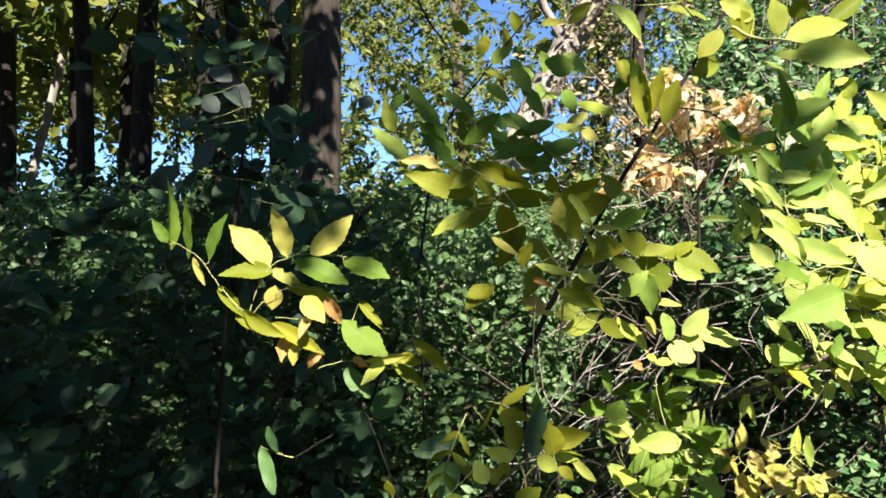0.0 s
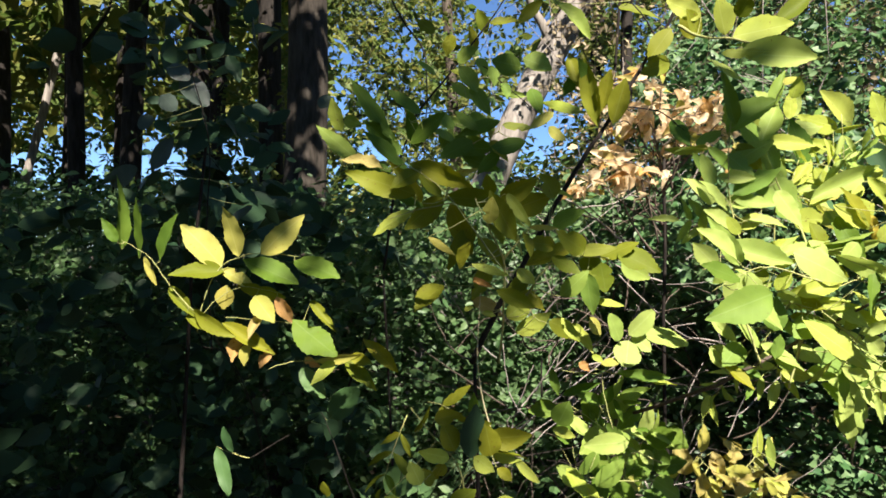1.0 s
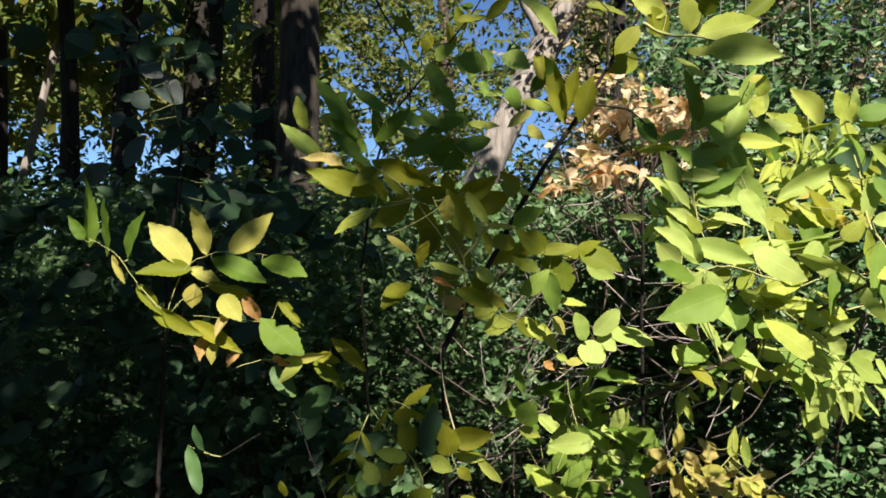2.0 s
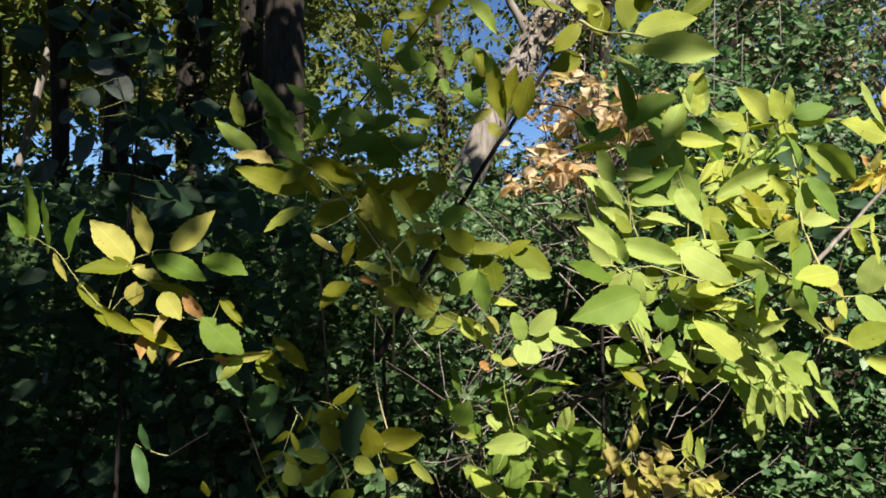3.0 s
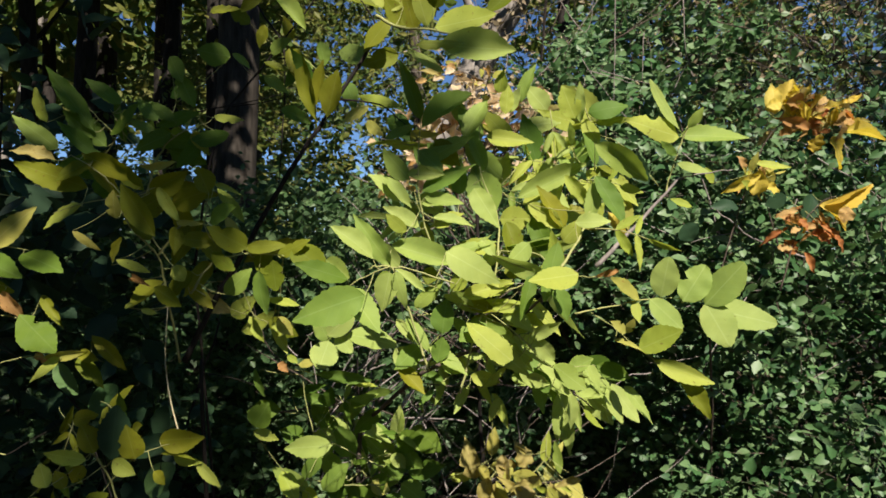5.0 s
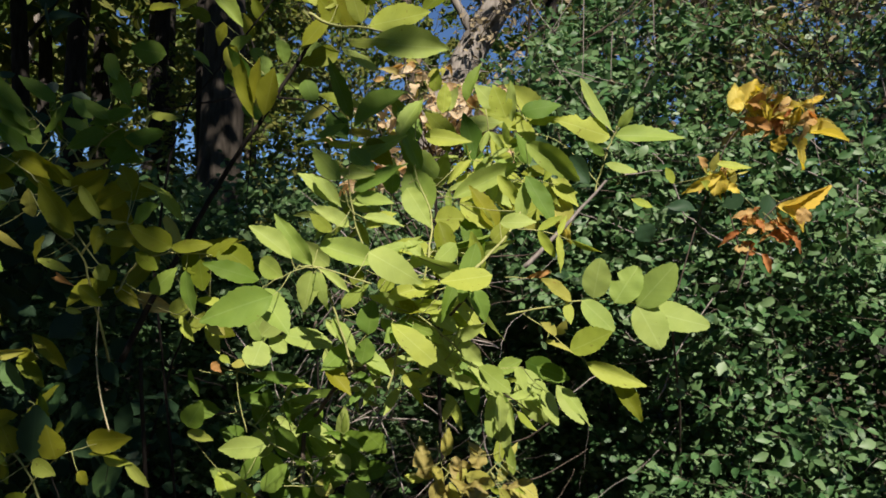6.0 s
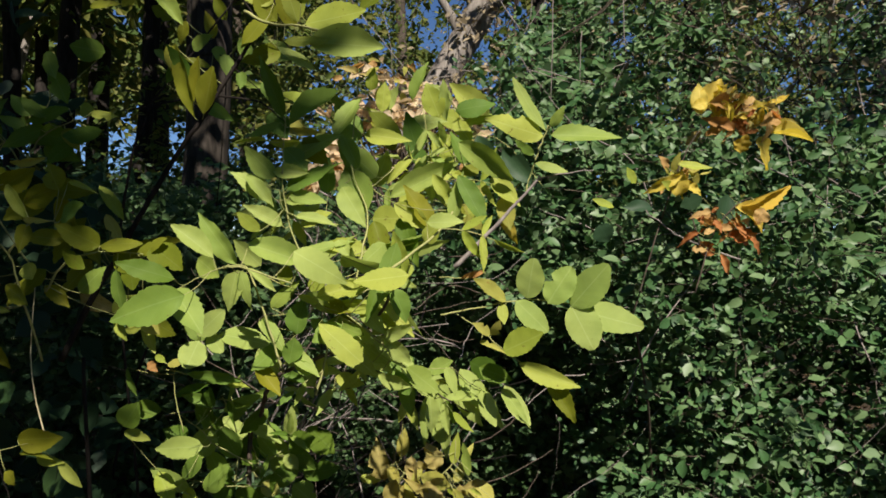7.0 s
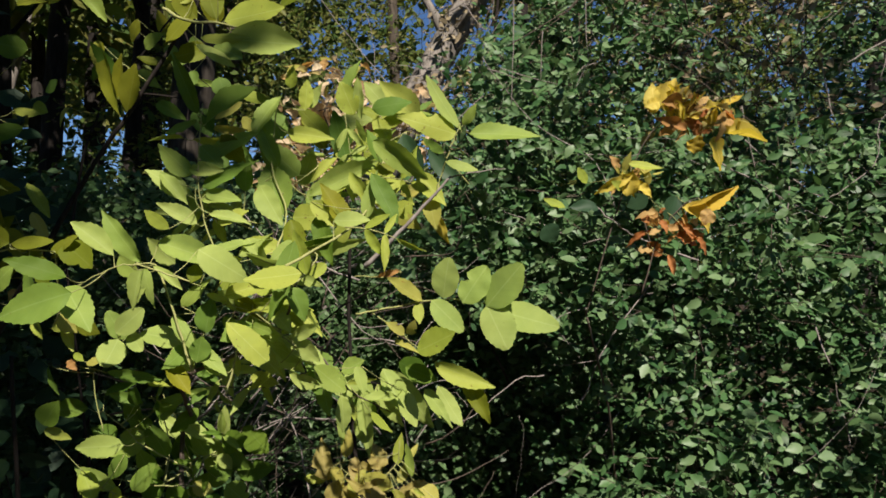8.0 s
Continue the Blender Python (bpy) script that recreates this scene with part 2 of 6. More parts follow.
def leaf_cloud(name, mat, base, way, up, length, width, rng, fold=0.25, curl=0.18, plain=False):
    """Many leaves as one mesh: arrays of stalk ends, directions, upper sides, lengths and widths. plain: far leaves, with fewer faces."""
    n = len(base)
    way = way / np.linalg.norm(way, axis=1, keepdims=True)
    side = np.cross(way, up)
    side /= np.linalg.norm(side, axis=1, keepdims=True) + 1e-9
    up = np.cross(side, way)
    folds, curls = rng.normal(fold, 0.15, n), rng.normal(curl, 0.16, n)
    verts = np.zeros((n, 12, 3))
    def put(slot, s, x):
        z = np.abs(x) * width * folds - curls * length * s * s
        verts[:, slot] = base + way * (s * length)[:, None] + side * (x * width)[:, None] + up * z[:, None]
    for i, s in enumerate(STATIONS):
        put(i, np.full(n, s), np.zeros(n))
    verts[:, 5] = verts[:, 0]
    for j in range(3):
        jag = rng.uniform(0.85, 1.1, n)
        put(6 + j, np.full(n, STATIONS[j + 1] + 0.03), HALF[j + 1] * jag)
        put(9 + j, np.full(n, STATIONS[j + 1] + 0.03), -HALF[j + 1] * rng.uniform(0.85, 1.1, n))
    keep = [0, 4, 6, 7, 9, 10] if plain else [0, 1, 2, 3, 4, 6, 7, 8, 9, 10, 11]
    verts = verts[:, keep]
    slot = {old: i for i, old in enumerate(keep)}
    quads = [tuple(slot[v] for v in f) for f in ([(0, 4, 7, 6), (0, 9, 10, 4)] if plain else LEAF_FACES)]
    me = bpy.data.meshes.new(name)
    loops = np.concatenate([np.array(q) for q in quads])
    sizes = np.array([len(q) for q in quads])
    all_loops = (loops[None, :] + (np.arange(n) * len(keep))[:, None]).ravel()
    all_sizes = np.tile(sizes, n)
    me.vertices.add(n * len(keep))
    me.vertices.foreach_set("co", verts.ravel())
    me.loops.add(len(all_loops))
    me.loops.foreach_set("vertex_index", all_loops.astype(np.int32))
    me.polygons.add(len(all_sizes))
    me.polygons.foreach_set("loop_start", np.concatenate([[0], np.cumsum(all_sizes)[:-1]]).astype(np.int32))
    me.polygons.foreach_set("use_smooth", np.ones(len(all_sizes), dtype=bool))
    me.update(calc_edges=True)
    me.validate()
    me.materials.append(mat)
    return me


def spread(rng, n, low, high):
    return rng.uniform(np.array(low), np.array(high), (n, 3))


def sprigs(rng, starts, ways, reach, leaves, size, ratio, lift, droop=0.3):
    """Twigs from the starts, with leaves along both sides. Gives twig lines and leaf arrays."""
    lines, base, way, up, length = [], [], [], [], []
    for s, w in zip(starts, ways):
        w = w / np.linalg.norm(w)
        far = reach * rng.uniform(0.6, 1.3)
        bend = rng.normal(0, 0.25, 3)
        bend[2] -= droop * rng.uniform(0, 1)
        pts = [s + w * far * t + bend * far * t * t for t in (0, 0.35, 0.7, 1.0)]
        lines.append(pts)
        count = max(3, int(leaves * rng.uniform(0.7, 1.3)))
        turn = rng.uniform(0, 6.28)
        for k in range(count):
            t = (k + 0.6) / count
            p = s + w * far * t + bend * far * t * t
            a = turn + k * 2.4
            out = np.array([math.cos(a), 0.6 * math.sin(a), 0.25 * math.sin(a * 1.7)])
            base.append(p + rng.normal(0, 0.004, 3))
            way.append(out + w * 0.7 + rng.normal(0, 0.4, 3) + np.array([0, 0, -0.25]))
            up.append(np.array(lift) + rng.normal(0, 0.7, 3))
            length.append(size * rng.uniform(0.45, 1.3) * (1.0 if t < 0.8 else 0.75))
    length = np.array(length)
    return lines, np.array(base), np.array(way), np.array(up), length, length * ratio * rng.uniform(0.8, 1.15, len(length))


def twig_mesh(name, lines, mat, thick=0.0015, sides=4):
    b = Build()
    for pts in lines:
        b.tube(pts[::2] if sides == 3 else pts, tapered(len(pts[::2] if sides == 3 else pts), thick, thick * 0.4), sides)
    return b.mesh(name, mat)


# ---- single leaves ----
def blade_mesh(name, mat, kind, rng):
    """One leaf, one long and one wide, along y, face up: ash leaflets taper to a point, the others are rounder or shrivelled."""
    n = 18
    stations = [i / n for i in range(n + 1)]
    p, q, tip = {"ash": rng.choice(((0.8, 0.72, 0.45), (0.9, 0.66, 0.35), (0.74, 0.8, 0.4), (0.95, 0.78, 0.4), (0.68, 0.74, 0.5))), "round": (0.9, 0.55, 0.2), "dry": (0.8, 0.85, 0.4)}[kind]
    half = [0.5 * max(0.0, math.sin(math.pi * s ** p)) ** q * (1 - tip * max(0.0, (s - 0.66) / 0.34) ** 1.5) + 0.012 * (s == 0) for s in stations]
    curl = rng.uniform(-0.14, 0.28) if kind == "ash" else rng.uniform(-0.06, 0.14) if kind == "round" else rng.uniform(-0.3, 0.7)
    fold = rng.uniform(-0.1, 0.6) if kind == "ash" else rng.uniform(0.0, 0.25) if kind == "round" else rng.uniform(0.3, 1.6)
    twist = rng.uniform(-0.6, 0.6) if kind == "ash" else rng.uniform(-0.2, 0.2) if kind == "round" else rng.uniform(-1.6, 1.6)
    wave = rng.uniform(0.006, 0.02) * (4.5 if kind == "dry" else 1)
    beat, start = rng.uniform(9, 22), rng.uniform(0, 6)
    bow = rng.uniform(-0.1, 0.1) if kind == "ash" else rng.uniform(-0.05, 0.05) if kind == "round" else rng.uniform(-0.2, 0.2)
    lobe = rng.uniform(0.88, 1.12)
    bite = rng.choice([None, None, (rng.choice([0, 4]), rng.randrange(5, 14), rng.uniform(0.4, 0.8))])
    verts, faces = [], []
    for i, s in enumerate(stations):
        for j, u in enumerate((-1, -0.55, 0, 0.55, 1)):
            edge = abs(u) == 1
            h = half[i] * (lobe if u > 0 else 2 - lobe)
            if edge:
                h *= 1 + rng.uniform(-0.035, 0.02) + (0.03 if i % 2 else -0.03) * (0.4 if kind == "round" else 1)
                if bite and j == bite[0] and abs(i - bite[1]) < 2:
                    h *= bite[2] if i == bite[1] else 0.5 + 0.5 * bite[2]
            x = u * h
            z = abs(x) * fold * 0.42 - curl * s * s + wave * math.sin(s * beat + u * 2 + start) * abs(u) + twist * x * (s - 0.3) * 0.6
            verts.append((x + bow * math.sin(s * 3.14), s + (0.018 * (i % 2) * (i < n) if edge else 0), z))
    for i in range(n):
        for j in range(4):
            a = i * 5 + j
            faces.append((a, a + 1, a + 6, a + 5))
    return mesh_of(name, verts, faces, mat)


_pick = random.Random(11)
BLADES = {tone: [blade_mesh("leaflet_" + str(i), mat, "dry" if tone in "oOtcG" else "round" if tone in "hrK" else "ash", _pick) for i in range(12)] for tone, mat in TONES.items()}


def blade(parent, tone, base, tip, width, rng, name="leaflet", up=None):
    """A leaf from its stalk end to its tip, turned so far that it shows the given width."""
    base, tip = Vector(base), Vector(tip)
    way = tip - base
    size = way.length
    y = way.normalized()
    true_width = max(width, 0.27 * size)
    roll = math.acos(min(1.0, width / true_width)) * rng.choice((1, 1, -1))
    face = Vector(up) if up else Vector((rng.uniform(-0.55, 0.55), -1.0, rng.uniform(-0.05, 0.9)))
    x = y.cross(face).normalized()
    z = x.cross(y)
    turn = Matrix.Rotation(roll + rng.uniform(-0.2, 0.2), 3, y)
    x, z = turn @ x, turn @ z
    ob = new(name, rng.choice(BLADES[tone]))
    ob.parent = parent
    m = Matrix((x * true_width * (1.06 if tone in "hrK" else 0.93), y * size * 1.06, z * size)).transposed().to_4x4()
    m.translation = base
    ob.matrix_basis = m
    return ob


class Spray:
    """A leafy shoot of a plant: each stalk is a branch of the plant, each leaflet an object under its branch."""

    def __init__(self, plant, mat):
        self.plant, self.mat, self.lines, self.rng = plant, mat, [], random.Random(len(bpy.data.objects))


def stalk(spray, radius, *points):
    line = bent(points, 5, 0.0012, spray.rng)
    b = Build()
    b.tube(line, tapered(len(line), radius, radius * 0.45), 7)
    spray.lines.append((line, part("branch", b.mesh("branch", spray.mat), spray.plant)))


def leaflet(spray, tone, bx, by, bz, tx, ty, tz, width):
    base = Vector((bx, by, bz))
    near, branch = min(((p, ob) for line, ob in spray.lines for p in line), key=lambda q: (q[0] - base).length)
    if 0.006 < (near - base).length < 0.16:
        b = Build()
        middle = (near + base) / 2 + Vector((0, 0, -0.004))
        b.tube(bent((near, middle, base), 3), tapered(7, 0.0008, 0.0005), 4)
        part("leaf_stalk", b.mesh("leaf_stalk", STALK), branch)
    blade(branch, tone, base, (tx, ty, tz), width, spray.rng)


def compound(spray, tones, base, way, size, pairs):
    """A feathered leaf: leaflets in pairs along a drooping stalk, and one at its end."""
    rng = spray.rng
    base, way = Vector(base), Vector(way).normalized()
    reach = size * (0.55 * pairs + 0.5)
    line = [base + way * reach * t + Vector((0, 0, -0.25 * reach * t * t)) for t in (0, 0.25, 0.5, 0.75, 1.0)]
    b = Build()
    b.tube(line, tapered(5, 0.0011, 0.0006), 5)
    branch = part("branch", b.mesh("branch", STALK), spray.plant)
    across = way.cross(Vector((0, -1, 0.35))).normalized()
    tone = rng.choice(tones)
    for k in range(pairs * 2 + 1):
        t = 1.0 if k == pairs * 2 else (k // 2 + 1) / (pairs + 0.6)
        side = 0 if k == pairs * 2 else 1 if k % 2 else -1
        p = base + way * reach * t + Vector((0, 0, -0.25 * reach * t * t))
        out = way * (1.0 if side == 0 else 0.55) + across * side * 0.85 + Vector((rng.gauss(0, 0.18), rng.gauss(0, 0.25), rng.gauss(-0.25, 0.18)))
        q = p + out.normalized() * size * rng.uniform(0.75, 1.15)
        blade(branch, tone if rng.random() < 0.75 else rng.choice(tones), p, q, (q - p).length * rng.uniform(0.18, 0.42), rng)


def clump(spray, tones, count, centre, radius, size):
    """A tuft of crumpled leaves at a shoot's end."""
    rng = spray.rng
    for k in range(count):
        p = Vector(centre) + Vector((rng.gauss(0, 1), rng.gauss(0, 0.7), rng.gauss(0, 0.6))) * radius * 0.6
        way = Vector((rng.gauss(0.2, 1), rng.gauss(-0.2, 0.5), rng.gauss(-0.2, 0.7))).normalized() * size * rng.uniform(0.6, 1.3)
        q = p + way
        leaflet(spray, rng.choice(tones), p.x, p.y, p.z, q.x, q.y, q.z, way.length * rng.uniform(0.2, 0.55))


def fill(spray, tones, count, size, back=0.05):
    """More feathered leaves along the stalks, a little behind the listed ones."""
    rng = spray.rng
    for k in range(count):
        line, ob = rng.choice(spray.lines)
        p = rng.choice(line) + Vector((rng.gauss(0, 0.02), back + rng.gauss(0, 0.025), rng.gauss(0, 0.02)))
        compound(spray, tones, p, (rng.gauss(0.25, 0.8), rng.gauss(0, 0.3), rng.gauss(-0.1, 0.5)), size * rng.uniform(0.8, 1.15), rng.choice((1, 2, 2, 3)))


# ---- ground ----
def ground():
    b = Build()
    n = 90
    xs = [math.copysign(abs(u) ** 2.6 * 400, u) for u in np.linspace(-1, 1, n)]
    for y in xs:
        for x in xs:
            b.verts.append((x + 0.4, y + 3, 0.05 * noise.noise((x * 0.7, y * 0.7, 0)) + 0.02 * noise.noise((x * 3, y * 3, 4))))
    b.faces = [(j * n + i, j * n + i + 1, (j + 1) * n + i + 1, (j + 1) * n + i) for j in range(n - 1) for i in range(n - 1)]
    ob = new("ground", b.mesh("ground", SOIL))
    tagged(ob, "brown forest soil under the thicket", "ground", kind="structure")
    rng = np.random.default_rng(3)
    base = spread(rng, 6000, (-5, 0.3, 0.03), (6, 9, 0.07))
    way, up = rng.normal(0, 1, (6000, 3)) * (1, 1, 0.15), rng.normal(0, 0.25, (6000, 3)) + (0, 0, 1)
    size = rng.uniform(0.04, 0.09, 6000)
    ob = new("leaf_litter", leaf_cloud("leaf_litter", LITTER, base, way, up, size, size * 0.5, rng))
    tagged(ob, "fallen brown leaves lying on the forest soil", "leaf litter", kind="stuff")


ground()


# ---- far trees ----
def trunk_line(rng, foot, top, wobble=0.03):
    foot, top = Vector(foot), Vector(top)
    pts = [foot.lerp(top, t) + Vector((rng.gauss(0, wobble), rng.gauss(0, wobble), 0)) * (t > 0) for t in (0, 0.25, 0.5, 0.75, 1)]
    return bent(pts, 5)


def tree(foot, top, radius, mat, label, crown=0, crown_at=None, crown_size=(1.5, 1.5, 1.2), leaf=0.09, leaf_mat=None, seed=1, limbs=3):
    rng = random.Random(seed)
    nrg = np.random.default_rng(seed)
    ob = thing("tree", foot, label, "tree", "trees in the wood behind")
    b = Build()
    line = trunk_line(rng, (foot[0], foot[1], foot[2] - 0.1), top)
    radii = tapered(len(line), radius * 1.12, radius * 0.72)
    radii[0] *= 1.35
    radii[1] *= 1.12
    b.tube(line, radii, 14)
    part("trunk", b.mesh("trunk", mat), ob)
    ends = []
    for k in range(limbs):
        start = line[rng.randrange(len(line) // 2, len(line) - 2)]
        end = start + Vector((rng.uniform(-1.4, 1.4), rng.uniform(-0.8, 0.8), rng.uniform(0.5, 1.6)))
        limb = bent((start, start.lerp(end, 0.5) + Vector((rng.uniform(-0.15, 0.15), 0, -0.1)), end), 5, 0.012, rng)
        lb = Build()
        lb.tube(limb, tapered(len(limb), radius * 0.32, radius * 0.08), 8)
        part("limb", lb.mesh("limb", mat), ob)
        ends.append(limb[len(limb) // 2:])
    if crown:
        centre = np.array(crown_at or top)
        starts = centre + nrg.normal(0, 0.5, (crown, 3)) * np.array(crown_size)
        lines, base, way, up, size, width = sprigs(nrg, starts, nrg.normal(0, 1, (crown, 3)) + (0, 0, -0.1), 0.45, 10, leaf, 0.52, (0, -0.4, 1.0))
        part("crown_wood", twig_mesh("crown_wood", lines, BARK_DEEP_SHADE, 0.004, 3), ob, kind="stuff")
        part("crown", leaf_cloud("crown", leaf_mat or CANOPY, base, way, up, size, width, nrg, plain=True), ob, kind="stuff")
    return ob


FAR = [
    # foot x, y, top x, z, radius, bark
    (-6.9, 11.0, -7.15, 9.0, 0.15, BARK_DEEP_SHADE, "slender tree at the back of the wood, bark coloured dark for shade"),
    (-6.4, 12.0, -6.5, 9.0, 0.12, BARK_DEEP_SHADE, "slender tree at the back of the wood, bark coloured dark for shade"),
    (-6.25, 13.0, -5.6, 9.5, 0.20, BARK_DEEP_SHADE, "dark straight tree trunk at the back of the wood"),
    (-3.1, 9.0, -3.0, 8.0, 0.18, BARK_DEEP_SHADE, "dark straight tree trunk in deep shade"),
    (-1.55, 6.2, -1.45, 7.0, 0.11, BARK_DEEP_SHADE, "dark thin tree trunk in the shade"),
    (-3.0, 6.6, -2.75, 7.0, 0.10, BARK_DEEP_SHADE, "dark tree trunk standing in the shaded wood"),
    (-3.55, 6.9, -3.8, 7.0, 0.085, BARK_DEEP_SHADE, "dark tree trunk standing in the shaded wood"),
    (-2.2, 6.4, -1.85, 7.0, 0.07, BARK_DEEP_SHADE, "thin dark leaning tree stem in the shade"),
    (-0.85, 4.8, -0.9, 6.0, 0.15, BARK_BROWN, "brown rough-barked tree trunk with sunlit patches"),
    (0.35, 8.5, 0.05, 8.0, 0.07, BARK, "thin brown tree stem among the leaves"),
    (-2.2, 10.5, -2.7, 8.0, 0.09, BARK, "thin brown tree stem among the leaves"),
    (3.6, 7.5, 3.2, 7.0, 0.10, BARK_DEEP_SHADE, "dark tree stem behind the hedge"),
    (2.2, 9.5, 2.3, 8.0, 0.09, BARK_DEEP_SHADE, "dark tree stem behind the hedge"),
    (5.6, 8.0, 5.9, 7.0, 0.12, BARK_DEEP_SHADE, "dark tree stem behind the hedge"),
    (1.35, 5.0, 1.45, 6.0, 0.045, BARK_DEEP_SHADE, "thin dark tree stem in front of the leaning trunk"),
]
for i, (fx, fy, tx, tz, r, mat, label) in enumerate(FAR):
    tree((fx, fy, 0), (tx, fy, tz), r, mat, label, crown=0 if r < 0.05 or 0 < fx < 3 else 40, crown_at=(tx, fy, tz + 0.4 if fx < -1 else min(tz, 5.5)), crown_size=(2.4, 1.6, 1.3 if fx < -1 else 2.2), leaf_mat=CANOPY if fx > -1 else CANOPY_DEEP_SHADE, seed=20 + i)
tree((-7.6, 11.5, 0), (-5.3, 11.5, 9.0), 0.07, BARK_GREY, "thin pale leaning tree stem", seed=61)
tree((-0.58, 5.0, 0), (1.98, 5.0, 5.0), 0.125, BARK_GREY, "pale grey leaning tree trunk lit by the sun", seed=62, limbs=2)


def canopy(name, label, n, low, high, leaf, mat, seed, gaps=(), away=0.0):
    """Leafy twigs that fill a box, thinned by clumps and open gaps of sky."""
    rng = np.random.default_rng(seed)
    starts = spread(rng, n, low, high)
    keep = []
    for p in starts:
        clump = noise.noise((p[0] * 0.9 + seed, p[1] * 0.9, p[2] * 0.9))
        ok = clump > away
        for gx, gz, rx, rz in gaps:
            d = 6.0 / p[1]
            if ((p[0] * d - gx) / rx) ** 2 + (((p[2] - 1.5) * d - gz) / rz) ** 2 < 1:
                ok = ok and rng.uniform() < 0.05
        keep.append(ok)
    starts = starts[np.array(keep)]
    lines, base, way, up, size, width = sprigs(rng, starts, rng.normal(0, 1, starts.shape) + (0, -0.2, 0.1), 0.4, 9, leaf, 0.55, (0.1, -0.6, 0.8))
    ob = thing(name, (float(np.mean([low[0], high[0]])), float(low[1]), 0), label, "foliage", kind="stuff")
    part("twig_mass", twig_mesh("twig_mass", lines, BARK_DEEP_SHADE, 0.003, 3), ob, kind="stuff")
    part("foliage", leaf_cloud("foliage", mat, base, way, up, size, width, rng, plain=True), ob, kind="stuff")


# Open sky, on a plane six metres off: centre and half sizes.
GAPS = [(-3.4, 1.07, 0.3, 0.25), (-3.0, 1.85, 0.25, 0.3), (-2.5, 1.75, 0.2, 0.4), (-2.55, 0.85, 0.2, 0.22), (-2.15, 1.75, 0.15, 0.2), (-1.78, 1.9, 0.2, 0.25), (0.85, 1.12, 0.48, 0.36), (1.0, 1.85, 0.24, 0.35), (0.5, 1.9, 0.25, 0.4), (-2.6, 1.6, 0.35, 0.8), (-3.3, 1.05, 0.5, 0.22), (-0.56, 0.95, 0.14, 0.4), (-2.2, 2.1, 0.5, 0.2), (-0.88, 1.5, 0.25, 0.4), (-3.1, 2.05, 0.4, 0.2), (-1.5, 0.8, 0.3, 0.15), (-1.62, 1.75, 0.16, 0.3), (-2.05, 0.75, 0.12, 0.2), (-1.95, 1.35, 0.14, 0.25), (-0.25, 1.75, 0.2, 0.25), (0.05, 1.2, 0.12, 0.2)]
canopy("woodland_canopy", "sunlit yellow-green leaves of the wood behind", 9600, (-2.6, 5.5, 1.5), (4.5, 9.0, 5.4), 0.072, CANOPY, 5, GAPS, -0.06)
canopy("woodland_shade", "leaves of the shaded wood, coloured dark for the shade", 5200, (-14.0, 11.5, 1.3), (-2.8, 15.0, 8.5), 0.115, CANOPY_SHADE, 15, GAPS, 0.19)
canopy("woodland_canopy_far", "yellowing leaves far back in the wood", 6000, (-3.2, 10, 1.4), (9, 14, 8.0), 0.125, CANOPY, 6, GAPS, -0.12)
canopy("dead_vine", "withered brown vine leaves hanging on the trees", 130, (0.85, 4.2, 2.2), (1.6, 4.9, 3.5), 0.05, DRY, 16, (), -0.1)
canopy("withered_creeper", "withered grey-brown creeper through the bush top", 1500, (0.9, 2.6, 2.0), (4.2, 3.6, 3.2), 0.04, DRY, 17, (), 0.05)
canopy("woodland_understory", "low bushes at the back of the wood, coloured dark for the shade", 3600, (-12, 8, 0.0), (12, 13, 2.6), 0.13, CANOPY_DEEP_SHADE, 7, (), -0.5)
canopy("woodland_edge", "far edge of the wood, coloured dark for the shade", 4200, (-22, 16, 0.0), (20, 22, 6.5), 0.24, CANOPY_DEEP_SHADE, 8, GAPS, -0.1)


